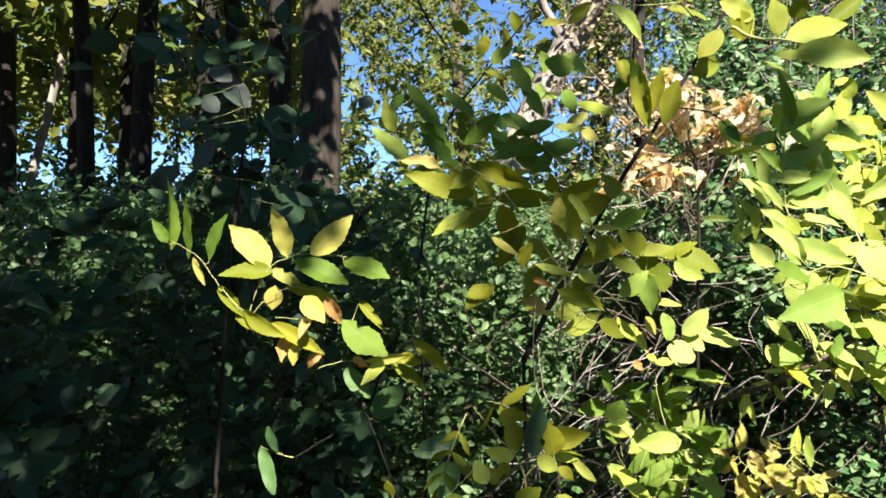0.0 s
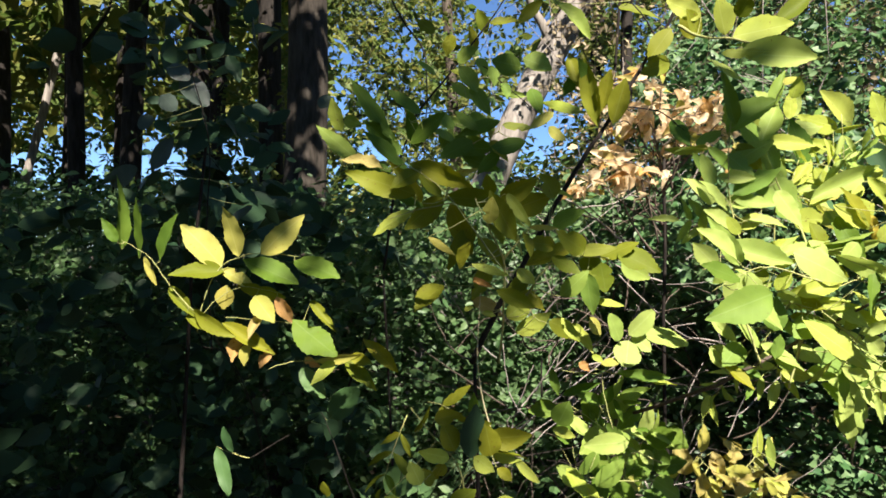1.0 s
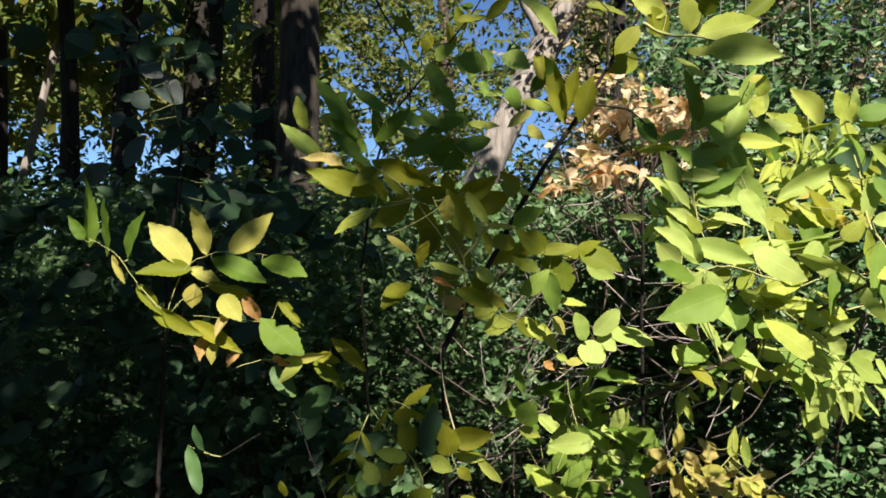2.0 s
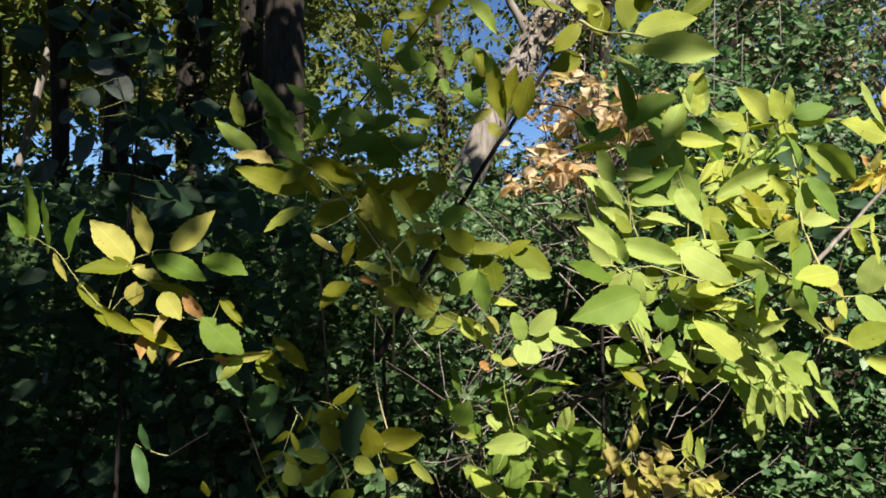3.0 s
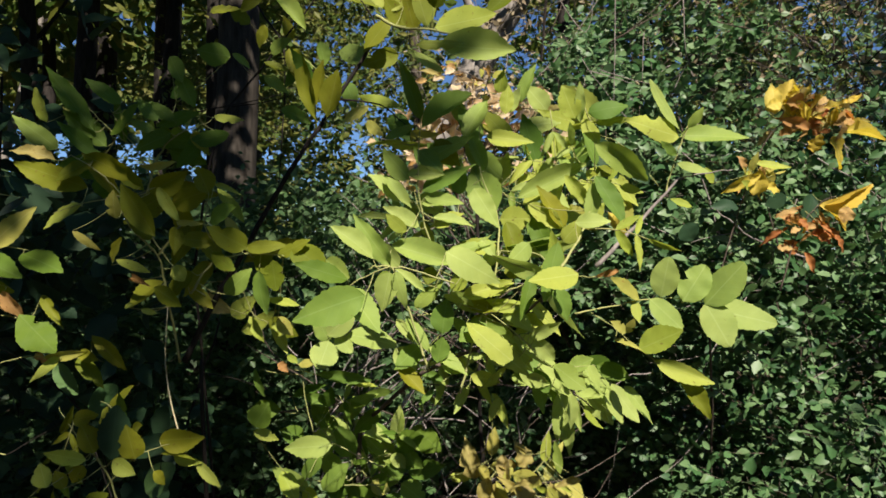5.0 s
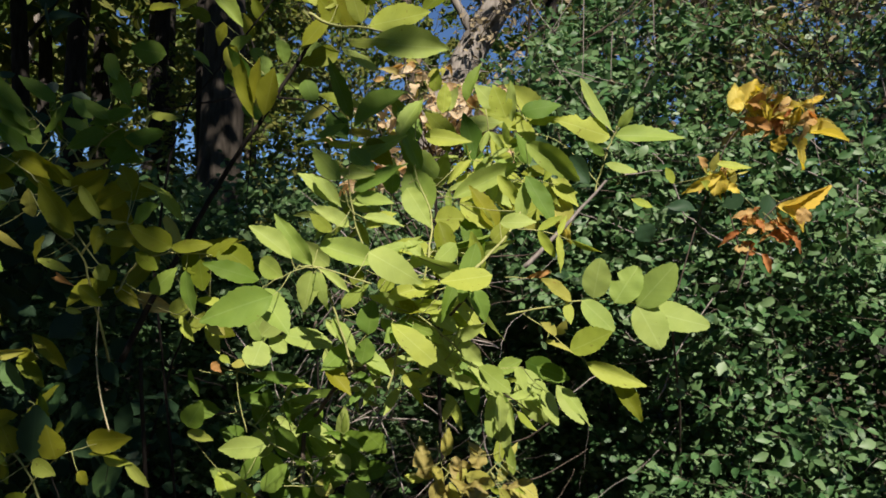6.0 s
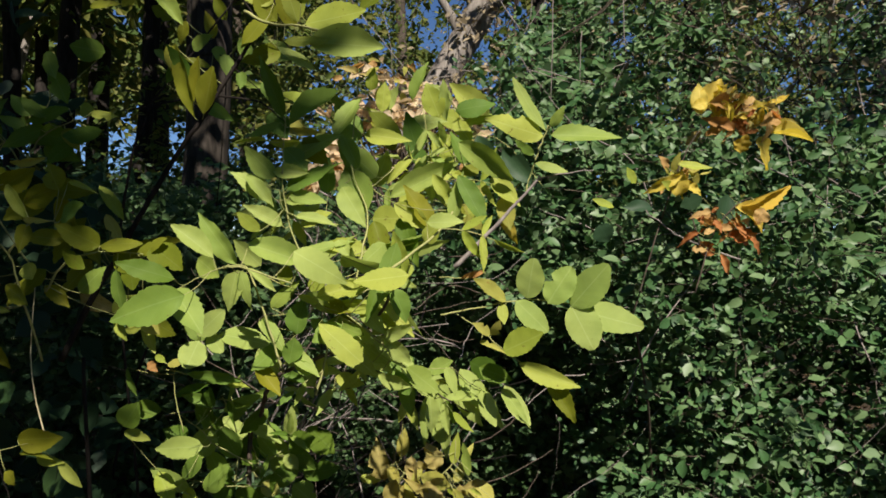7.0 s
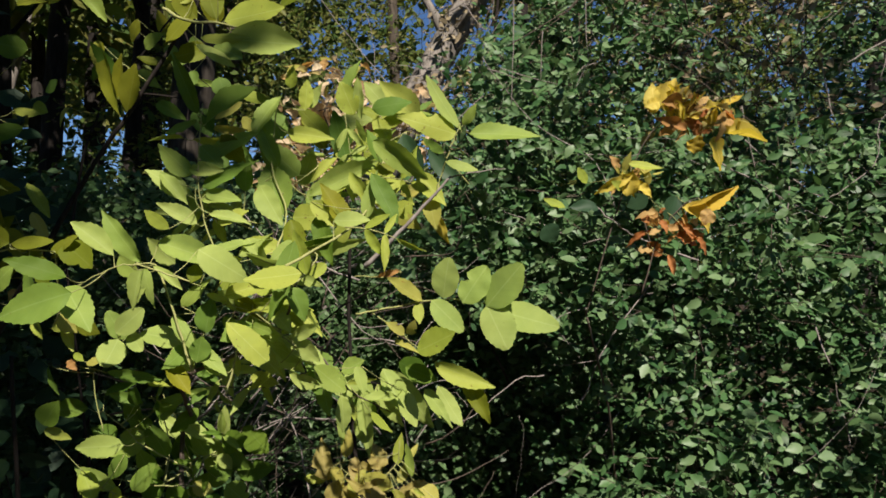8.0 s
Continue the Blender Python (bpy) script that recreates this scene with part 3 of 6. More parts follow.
def shade_blocker():
    """An unseen tree added to block the sun: its crown shades chosen places, and leaves a sunny opening at the wood's
    edge.
    """
    rng = np.random.default_rng(77)

    # Wanted shade at eye height; blocking leaves are set sunward of each shaded place.
    def density(x, y):
        if y < 1.02:
            return 0.97 if x < -0.05 else 0.95 if x < 0.36 and y > 0.2 else 0.4 if x < 0.6 and 0.5 < y < 0.82 else 0.0
        if y < (1.55 if -0.7 < x < -0.05 else 1.62):
            return 0.97 if x < -0.68 else 0.0 if x < (0.02 if y < 1.35 else -0.1) else (0.6 if y < 1.38 else 0.45) if x < 0.36 else 0.02 if x < 1.25 else 0.12 if x < 1.6 else 0.0
        if y < 2.6:
            return 0.5 if -0.9 < x < -0.25 and 1.68 < y < 2.15 else 0.97 if x < -0.05 else 0.45 if x < 0.2 else (0.02 if y < 2.5 else 0.5) if x < 0.9 else 0.35 if x < 1.05 else 0.04
        if y < 5:
            return 0.97 if x < -0.7 else 0.92 if x < -0.15 else 0.1 if x < 0.25 else 0.14 if x < 1.0 else 0.5 if 1.1 < x < 1.6 and 2.8 < y < 3.1 else 0.3 if y > 3.1 and x > 1.4 else 0.12
        return (0.92 if y < 11 else 0.62) if x < -0.2 * y else 0.12

    found = []
    for count, low, high, leaf in ((3000, (-3.0, -0.2), (3.0, 2.6), 0.09), (7000, (-7.0, 1.2), (6.0, 6.0), 0.16), (9500, (-17.0, 5.6), (9.0, 25.0), 0.4)):
        starts = []
        for x, y in rng.uniform(low, high, (count, 2)):
            patch = 0.5 + 0.9 * noise.noise((x * 4.5, y * 4.5, 5.0) if y < 3 else (x * 2.2, y * 2.2, 5.0))
            if patch < density(x, y) * (1.0 if 0.1 < density(x, y) < 0.75 else 1.6 if density(x, y) > 0.9 else 1.1):
                starts.append(np.array((x, y, 1.5)) + np.array(TO_SUN) * rng.uniform(4.5, 6.5))
        starts = np.array(starts)
        found.append(sprigs(rng, starts, rng.normal(0, 1, starts.shape) * (1, 1, 0.5), leaf * 1.4, 5, leaf, 0.55, tuple(TO_SUN), 0.1))
    lines = found[0][0] + found[1][0] + found[2][0]
    base, way, up, size, width = (np.concatenate([f[i] for f in found]) for i in range(1, 6))
    ob = thing("unseen_shade_tree", (-3.2, -2.6, 0), "unseen tree added behind the camera to shade the wood", "tree", "trees in the wood behind")
    b = Build()
    line = bent(((-3.2, -2.6, -0.1), (-3.1, -2.5, 2.0), (-2.6, -2.2, 4.0), (-1.4, -1.2, 5.6)), 6, 0.01)
    b.tube(line, tapered(len(line), 0.2, 0.08), 14)
    part("trunk", b.mesh("trunk", BARK), ob)
    for k in range(7):
        c = base[int(rng.integers(len(found[0][1])))]
        limb = bent((line[-1 - k], (np.array(line[-1 - k]) + c) / 2 + (0, 0, 0.5), c), 5, 0.02)
        lb = Build()
        lb.tube(limb, tapered(len(limb), 0.05, 0.012), 8)
        part("limb", lb.mesh("limb", BARK), ob)
    part("crown_wood", twig_mesh("crown_wood", lines, BARK_DEEP_SHADE, 0.003, 3), ob, kind="stuff")
    part("crown", leaf_cloud("crown", CANOPY, base, way, up, size, width, rng, plain=True), ob, kind="stuff")


shade_blocker()
# Unseen masses added beside and behind the camera to hold back sky light.
canopy("unseen_bush_blocker", "unseen dense bushes added beside the camera to block light", 1500, (-5.0, -3.5, 0.0), (-1.25, 0.7, 3.6), 0.12, CANOPY_DEEP_SHADE, 10, (), -0.5)
canopy("unseen_wood_blocker", "unseen trees added behind the camera to block light", 2600, (-14, -9, 0.0), (12, -6, 5.5), 0.3, CANOPY_DEEP_SHADE, 9, (), -0.5)


# ---- middle ground ----
def shrub(name, label, category, n, low, high, leaf, ratio, mat, twig_mat, seed, tone, single, lean=(0, -0.5, 0.6), lift=(0.1, -0.8, 0.7), reach=0.22, leaves=9, shape=None, stems=8, plain=False):
    """A bush that fills a box: stems from the ground, twigs, leaves, and the nearest leaves one by one."""
    rng = np.random.default_rng(seed)
    starts = spread(rng, n, low, high)
    if shape is not None:
        starts = np.array([p for p in starts if shape(p)])
    lines, base, way, up, size, width = sprigs(rng, starts, rng.normal(0, 0.7, starts.shape) + lean, reach, leaves, leaf, ratio, lift)
    foot = (float((low[0] + high[0]) / 2), float((low[1] + high[1]) / 2), 0.0)
    ob = thing(name, foot, label, category)
    for k in range(stems):
        a = starts[int(rng.integers(len(starts)))]
        f = Vector((a[0] * 0.7 + foot[0] * 0.3, a[1] + 0.3, -0.05))
        line = bent((f, f.lerp(Vector(a), 0.5) + Vector((float(rng.normal(0, 0.06)), 0, 0.1)), Vector(a)), 5, 0.006)
        b = Build()
        b.tube(line, tapered(len(line), 0.009, 0.003), 7)
        part("stem", b.mesh("stem", twig_mat), ob)
    part("twig_mass", twig_mesh("twig_mass", lines, twig_mat, 0.0016, 3), ob, kind="stuff")
    order = np.argsort(base[:, 1] + np.abs(base[:, 2] - 1.5) * 0.3)
    near, rest = order[:single], order[single:]
    part("foliage", leaf_cloud("foliage", mat, base[rest], way[rest], up[rest], size[rest], width[rest], rng, plain=plain), ob, kind="stuff")
    pick = random.Random(seed)
    for i in near:
        tip = base[i] + way[i] / np.linalg.norm(way[i]) * size[i]
        blade(ob, tone, Vector(base[i]) - ob.location, Vector(tip) - ob.location, width[i], pick, "leaf", up=tuple(up[i]))
    return ob


def hedge_shape(p):
    face = 2.15 + max(0.0, p[2] - 1.55) * 0.75 + 0.22 * noise.noise((p[0] * 1.8, 3.0, p[2] * 1.8))
    if p[2] < 1.3:
        face += 1.1 * min(1.0, (1.3 - p[2]) * 8) * math.exp(-((p[0] - 1.12) / 0.32) ** 2)
    if p[2] > 1.95 + 0.25 * noise.noise((p[0] * 1.5, 5.0, 0.0)) and p[0] > 1.6 and noise.noise((p[0] * 2.6, p[1] * 2.6, p[2] * 2.6)) > -0.12:
        return False
    edge = (0.95 if p[2] < 1.45 else 0.68) + 0.2 * noise.noise((p[2] * 2.0, 7.0, 1.0)) + max(0.0, p[2] - 1.35) * 0.5
    return p[1] > face and p[0] > edge and p[1] < face + 1.0 and noise.noise((p[0] * 4, p[1] * 4, p[2] * 4)) > -0.3


shrub("hedge", "dense dark green bush with small oval leaves", "bush", 52000, (0.3, 1.9, 0.15), (4.4, 4.4, 3.4), 0.045, 0.6, HEDGE, TWIG, 31, "h", 260, shape=hedge_shape, reach=0.2, leaves=9, stems=16)
shrub("thicket", "sunlit green undergrowth of small leaves", "bush", 7000, (-2.6, 3.0, 0.1), (2.0, 4.6, 1.75), 0.052, 0.6, THICKET, TWIG_DARK, 32, "h", 60, plain=True, reach=0.22, leaves=10, stems=10)


def shade_shape(p):
    slope = p[0] / p[1]
    column = -0.36 < slope < -0.2
    top = 1.56 + 0.2 * noise.noise((p[0] * 2.2, 1.0, 2.0)) + (0.6 if column else 0.0)
    thin = 1.0 if p[2] < 1.35 else 0.75 if column else 0.5 if slope > -0.42 else 0.2
    if (-1.15 if p[2] < 1.42 else -0.85) < p[0] < 0.1 and p[1] < (2.3 if p[2] < 1.42 else 1.75):
        return False
    return p[2] < top and random.random() < thin


random.seed(4)
shrub("shade_shrub", "glossy-leaved shrub in deep shade, leaves coloured dark for it", "bush", 1300, (-2.4, 1.42, 0.1), (-0.08, 2.5, 2.4), 0.095, 0.66, SHADED_SHRUB, TWIG_DARK, 33, "k", 240, shape=shade_shape, reach=0.26, leaves=8, stems=10)


def brush():
    """Dead sticks and dry stems tangled behind the saplings."""
    rng = np.random.default_rng(9)
    ob = thing("dead_brush", (0.7, 2.2, 0), "tangle of dead grey-brown sticks leaning in the undergrowth", "brushwood", kind="stuff")
    for mat, n, low, high in ((TWIG, 45, 0.2, 1.25), (TWIG_GREY, 45, 0.4, 1.3), (TWIG_DARK, 90, 0.2, 1.25), (TWIG_GREY, 40, 1.15, 1.8), (TWIG, 40, 1.15, 1.8)):
        b = Build()
        for k in range(n):
            a = spread(rng, 1, (0.1 if low < 1 else 0.35, 1.75 if low < 1 else 1.95, low), (0.95, 2.5, high))[0]
            w = rng.normal(0, 1, 3) * (1, 0.4, 0.5) + (0.5, 0, 0.5)
            e = a + w / np.linalg.norm(w) * rng.uniform(0.1, 0.4)
            line = bent((a, (a + e) / 2 + rng.normal(0, 0.03, 3), e), 4, 0.003)
            r = rng.uniform(0.001, 0.0035)
            b.tube(line, tapered(len(line), r, r * 0.4), 5)
        part("sticks", b.mesh("sticks", mat), ob, kind="stuff")
    b = Build()
    for k in range(22):
        a = spread(rng, 1, (0.3, 1.7, 0.9), (0.52, 2.0, 1.2))[0]
        e = a + np.array((rng.normal(0.11, 0.04), rng.normal(0, 0.03), rng.normal(0.14, 0.04)))
        line = bent((a, (a + e) / 2 + rng.normal(0, 0.006, 3), e), 4, 0.001)
        r = rng.uniform(0.0012, 0.004)
        b.tube(line, tapered(len(line), r, r * 0.5), 5)
    part("leaning_sticks", b.mesh("leaning_sticks", TWIG_GREY), ob, kind="stuff")


brush()


def vine_tangle():
    """Bare vine stems hanging and crossing in front of the bush."""
    rng = np.random.default_rng(19)
    ob = thing("vine_tangle", (1.9, 2.9, 0), "bare grey vine stems tangled through the bush", "vine", kind="stuff")
    for mat, n, low, high in ((TWIG_GREY, 70, (0.7, 2.4, 1.85), (3.9, 3.1, 2.9)), (TWIG_GREY, 26, (1.2, 2.15, 0.8), (2.6, 2.5, 1.9)), (TWIG, 110, (0.8, 2.4, 1.7), (3.9, 3.2, 2.9)), (TWIG_GREY, 22, (0.3, 4.0, 1.7), (1.9, 5.0, 3.6))):
        b = Build()
        for k in range(n):
            a = spread(rng, 1, low, high)[0]
            w = rng.normal(0, 1, 3) * (1, 0.25, 0.8)
            e = a + w / np.linalg.norm(w) * rng.uniform(0.25, 0.8)
            line = bent((a, (a * 2 + e) / 3 + rng.normal(0, 0.03, 3), (a + 2 * e) / 3 + rng.normal(0, 0.03, 3), e), 4, 0.004)
            r = rng.uniform(0.001, 0.0035)
            b.tube(line, tapered(len(line), r, r * 0.5), 5)
        part("vine_stems", b.mesh("vine_stems", mat), ob, kind="stuff")


vine_tangle()


def dry_bush():
    """The tall sapling whose leaves have dried orange and cream, curled up in tufts."""
    rng = np.random.default_rng(12)
    pick = random.Random(12)
    ob = thing("dry_sapling", (0.75, 1.95, 0), "sapling with dried orange and cream leaves", "sapling")
    for k in range(30):
        low = k < 9
        a = np.array([(0.63 if low else 0.73) + rng.normal(0, 0.085), 1.87 + rng.normal(0, 0.05), (1.70 if low else 1.845) + rng.normal(0, 0.02 if low else 0.05)])
        e = a + np.array([rng.uniform(-0.16, 0.14), rng.uniform(-0.08, 0.08), rng.uniform(-0.03, 0.06)])
        b = Build()
        root = np.array((0.70 + rng.normal(0, 0.015), 1.9, a[2] - rng.uniform(0.08, 0.2)))
        line = bent((root, (a + root) / 2 + (0, 0, -0.02), a, e), 4, 0.003)
        b.tube(line, tapered(len(line), 0.003, 0.0008), 6)
        twig = part("branch", b.mesh("branch", TWIG), ob)
        for j in range(9):
            p = a + (e - a) * (j + 0.5) / 9 + rng.normal(0, 0.016, 3)
            w = rng.normal(0, 1, 3) * (1, 0.6, 0.5) + (-0.1, 0, -0.25)
            q = p + w / np.linalg.norm(w) * rng.uniform(0.025, 0.062)
            blade(twig, pick.choice("ccccoccYcotcc"), p, q, pick.uniform(0.012, 0.03), pick)
    b = Build()
    line = bent(((0.75, 1.95, -0.05), (0.78, 1.96, 0.5), (0.73, 1.95, 1.0), (0.7, 1.88, 1.75)), 5, 0.004)
    b.tube(line, tapered(len(line), 0.008, 0.004), 9)
    part("stem", b.mesh("stem", TWIG_DARK), ob)


dry_bush()


# ---- saplings in front ----
def sapling(foot, label, *line, radius=0.007, mat=None):
    ob = thing("ash_sapling", foot, label, "sapling", "young ash saplings at the wood's edge")
    b = Build()
    pts = bent((Vector(foot) - Vector((0, 0, 0.05)), *line), 6, 0.002)
    b.tube(pts, tapered(len(pts), radius, radius * 0.5), 9)
    part("stem", b.mesh("stem", mat or TWIG), ob)
    return ob


plant = sapling((-0.42, 2.5, 0), "low ash sapling with yellow leaves lit by the sun", (-0.5, 2.3, 0.8), (-0.43, 1.75, 1.2), (-0.40, 1.42, 1.30), mat=TWIG_DARK, radius=0.002)
spray = Spray(plant, STALK)
stalk(spray, 0.0012, (-0.397, 1.390, 1.329), (-0.388, 1.390, 1.386), (-0.357, 1.390, 1.455), (-0.314, 1.390, 1.483), (-0.260, 1.390, 1.492), (-0.192, 1.390, 1.483))
stalk(spray, 0.001, (-0.454, 1.390, 1.426), (-0.477, 1.390, 1.460), (-0.502, 1.390, 1.489), (-0.551, 1.390, 1.517))
stalk(spray, 0.0011, (-0.454, 1.390, 1.426), (-0.403, 1.390, 1.373), (-0.340, 1.390, 1.335), (-0.260, 1.390, 1.295))
stalk(spray, 0.001, (-0.395, 1.390, 1.358), (-0.357, 1.390, 1.398), (-0.306, 1.390, 1.423), (-0.226, 1.390, 1.409))
stalk(spray, 0.001, (-0.260, 1.390, 1.255), (-0.215, 1.390, 1.270), (-0.158, 1.390, 1.275), (-0.089, 1.390, 1.282), (-0.044, 1.390, 1.267))
stalk(spray, 0.001, (-0.340, 1.390, 1.361), (-0.283, 1.390, 1.358), (-0.215, 1.390, 1.350), (-0.158, 1.390, 1.341))
leaflet(spray, "d", -0.553, 1.395, 1.498, -0.546, 1.373, 1.637, 0.027)
leaflet(spray, "d", -0.520, 1.402, 1.480, -0.510, 1.374, 1.596, 0.028)
leaflet(spray, "d", -0.477, 1.400, 1.475, -0.439, 1.372, 1.565, 0.041)
leaflet(spray, "d", -0.551, 1.371, 1.513, -0.575, 1.357, 1.558, 0.025)
leaflet(spray, "Y", -0.355, 1.408, 1.463, -0.419, 1.388, 1.551, 0.067)
leaflet(spray, "Y", -0.319, 1.406, 1.484, -0.344, 1.403, 1.581, 0.060)
leaflet(spray, "Y", -0.268, 1.389, 1.489, -0.191, 1.381, 1.566, 0.055)
leaflet(spray, "m", -0.343, 1.392, 1.455, -0.444, 1.375, 1.444, 0.046)
leaflet(spray, "d", -0.300, 1.371, 1.478, -0.194, 1.364, 1.430, 0.058)
leaflet(spray, "d", -0.201, 1.381, 1.476, -0.110, 1.354, 1.449, 0.059)
leaflet(spray, "Y", -0.353, 1.401, 1.457, -0.288, 1.396, 1.428, 0.034)
leaflet(spray, "Y", -0.342, 1.402, 1.426, -0.348, 1.398, 1.379, 0.041)
leaflet(spray, "m", -0.319, 1.395, 1.426, -0.224, 1.391, 1.402, 0.030)
leaflet(spray, "Y", -0.278, 1.370, 1.405, -0.235, 1.344, 1.362, 0.047)
leaflet(spray, "o", -0.235, 1.378, 1.404, -0.208, 1.372, 1.352, 0.029)
leaflet(spray, "m", -0.462, 1.409, 1.422, -0.395, 1.383, 1.364, 0.028)
leaflet(spray, "m", -0.402, 1.382, 1.378, -0.326, 1.353, 1.326, 0.034)
leaflet(spray, "m", -0.348, 1.392, 1.350, -0.242, 1.371, 1.294, 0.034)
leaflet(spray, "d", -0.203, 1.378, 1.358, -0.115, 1.350, 1.290, 0.070)
leaflet(spray, "m", -0.171, 1.398, 1.395, -0.118, 1.369, 1.341, 0.023)
leaflet(spray, "o", -0.299, 1.406, 1.325, -0.321, 1.397, 1.271, 0.030)
leaflet(spray, "Y", -0.291, 1.384, 1.310, -0.303, 1.379, 1.267, 0.025)
leaflet(spray, "o", -0.243, 1.376, 1.297, -0.278, 1.374, 1.264, 0.027)
leaflet(spray, "Y", -0.158, 1.382, 1.274, -0.072, 1.364, 1.286, 0.014)
leaflet(spray, "y", -0.118, 1.370, 1.276, -0.158, 1.350, 1.233, 0.031)
leaflet(spray, "m", -0.063, 1.384, 1.319, 0.005, 1.374, 1.257, 0.032)
leaflet(spray, "m", -0.100, 1.403, 1.271, -0.041, 1.388, 1.214, 0.034)
leaflet(spray, "m", -0.088, 1.383, 1.285, -0.045, 1.368, 1.274, 0.027)
leaflet(spray, "o", -0.182, 1.398, 1.280, -0.156, 1.396, 1.258, 0.021)
leaflet(spray, "Y", -0.513, 1.409, 1.483, -0.491, 1.408, 1.428, 0.016)
leaflet(spray, "m", -0.424, 1.400, 1.362, -0.367, 1.375, 1.331, 0.023)
leaflet(spray, "t", -0.266, 1.371, 1.366, -0.282, 1.347, 1.324, 0.025)

plant = sapling((0.12, 1.45, 0), "slender ash sapling with olive-yellow leaves in half shade", (0.17, 1.40, 0.6), (0.16, 1.36, 1.28), mat=TWIG_DARK)
spray = Spray(plant, STALK)
stalk(spray, 0.002, (0.194, 1.174, 1.307), (0.196, 1.109, 1.425), (0.193, 1.084, 1.483), (0.169, 1.042, 1.526), (0.146, 1.033, 1.575))
stalk(spray, 0.002, (0.193, 1.084, 1.483), (0.232, 1.077, 1.531), (0.262, 1.082, 1.533))
stalk(spray, 0.002, (0.233, 1.114, 1.425), (0.269, 1.110, 1.474), (0.322, 1.122, 1.488), (0.396, 1.150, 1.484))
leaflet(spray, "Y", 0.164, 1.009, 1.537, 0.168, 0.987, 1.569, 0.026)
leaflet(spray, "Y", 0.075, 1.060, 1.519, 0.114, 1.053, 1.494, 0.013)
leaflet(spray, "m", 0.123, 1.084, 1.468, 0.137, 1.076, 1.509, 0.026)
leaflet(spray, "y", 0.141, 1.059, 1.477, 0.194, 1.048, 1.461, 0.015)
leaflet(spray, "m", 0.207, 1.039, 1.512, 0.167, 1.028, 1.583, 0.037)
leaflet(spray, "m", 0.191, 1.064, 1.507, 0.165, 1.041, 1.536, 0.028)
leaflet(spray, "y", 0.196, 1.071, 1.587, 0.233, 1.070, 1.535, 0.020)
leaflet(spray, "Y", 0.230, 1.059, 1.534, 0.267, 1.044, 1.532, 0.010)
leaflet(spray, "m", 0.223, 1.079, 1.527, 0.231, 1.050, 1.488, 0.024)
leaflet(spray, "m", 0.208, 1.093, 1.562, 0.262, 1.083, 1.584, 0.043)
leaflet(spray, "m", 0.185, 1.073, 1.578, 0.241, 1.067, 1.610, 0.038)
leaflet(spray, "m", 0.271, 1.078, 1.579, 0.253, 1.077, 1.618, 0.035)
leaflet(spray, "m", 0.173, 1.068, 1.586, 0.164, 1.045, 1.612, 0.025)
leaflet(spray, "y", 0.271, 1.103, 1.594, 0.313, 1.104, 1.580, 0.012)
leaflet(spray, "g", 0.270, 1.087, 1.536, 0.313, 1.062, 1.559, 0.032)
leaflet(spray, "m", 0.323, 1.099, 1.497, 0.271, 1.076, 1.527, 0.040)
leaflet(spray, "m", 0.275, 1.090, 1.506, 0.220, 1.070, 1.509, 0.030)
leaflet(spray, "m", 0.309, 1.125, 1.497, 0.374, 1.114, 1.506, 0.027)
leaflet(spray, "m", 0.358, 1.146, 1.486, 0.414, 1.125, 1.509, 0.029)
leaflet(spray, "m", 0.386, 1.139, 1.498, 0.444, 1.116, 1.460, 0.048)
leaflet(spray, "m", 0.354, 1.128, 1.479, 0.363, 1.126, 1.432, 0.041)
leaflet(spray, "m", 0.270, 1.093, 1.488, 0.310, 1.079, 1.464, 0.025)
leaflet(spray, "m", 0.322, 1.145, 1.483, 0.359, 1.125, 1.459, 0.036)
leaflet(spray, "y", 0.218, 1.093, 1.470, 0.238, 1.074, 1.445, 0.026)
leaflet(spray, "m", 0.233, 1.113, 1.459, 0.200, 1.098, 1.417, 0.028)
leaflet(spray, "o", 0.146, 1.102, 1.450, 0.170, 1.077, 1.446, 0.013)
leaflet(spray, "m", 0.222, 1.130, 1.433, 0.262, 1.119, 1.405, 0.025)
leaflet(spray, "m", 0.182, 1.096, 1.435, 0.238, 1.068, 1.409, 0.028)
leaflet(spray, "g", 0.287, 1.112, 1.424, 0.325, 1.092, 1.460, 0.032)
leaflet(spray, "y", 0.302, 1.191, 1.382, 0.331, 1.181, 1.343, 0.019)
leaflet(spray, "y", 0.341, 1.154, 1.414, 0.394, 1.141, 1.404, 0.018)
leaflet(spray, "y", 0.330, 1.233, 1.368, 0.360, 1.213, 1.319, 0.022)
leaflet(spray, "Y", 0.350, 1.190, 1.382, 0.374, 1.196, 1.353, 0.027)
leaflet(spray, "g", 0.333, 1.131, 1.461, 0.336, 1.123, 1.396, 0.035)
leaflet(spray, "y", 0.132, 1.107, 1.402, 0.146, 1.102, 1.407, 0.011)
leaflet(spray, "y", 0.160, 1.101, 1.399, 0.181, 1.105, 1.394, 0.011)

spray = Spray(plant, STALK)
stalk(spray, 0.002, (0.102, 1.250, 1.591), (0.116, 1.250, 1.646), (0.146, 1.250, 1.687), (0.197, 1.250, 1.712))
stalk(spray, 0.001, (0.116, 1.250, 1.646), (0.066, 1.250, 1.686), (0.035, 1.250, 1.736))
leaflet(spray, "d", 0.199, 1.229, 1.728, 0.128, 1.228, 1.705, 0.030)
leaflet(spray, "d", 0.160, 1.225, 1.711, 0.120, 1.225, 1.742, 0.024)
leaflet(spray, "m", 0.182, 1.247, 1.696, 0.214, 1.232, 1.660, 0.026)
leaflet(spray, "d", 0.247, 1.247, 1.695, 0.181, 1.237, 1.677, 0.032)
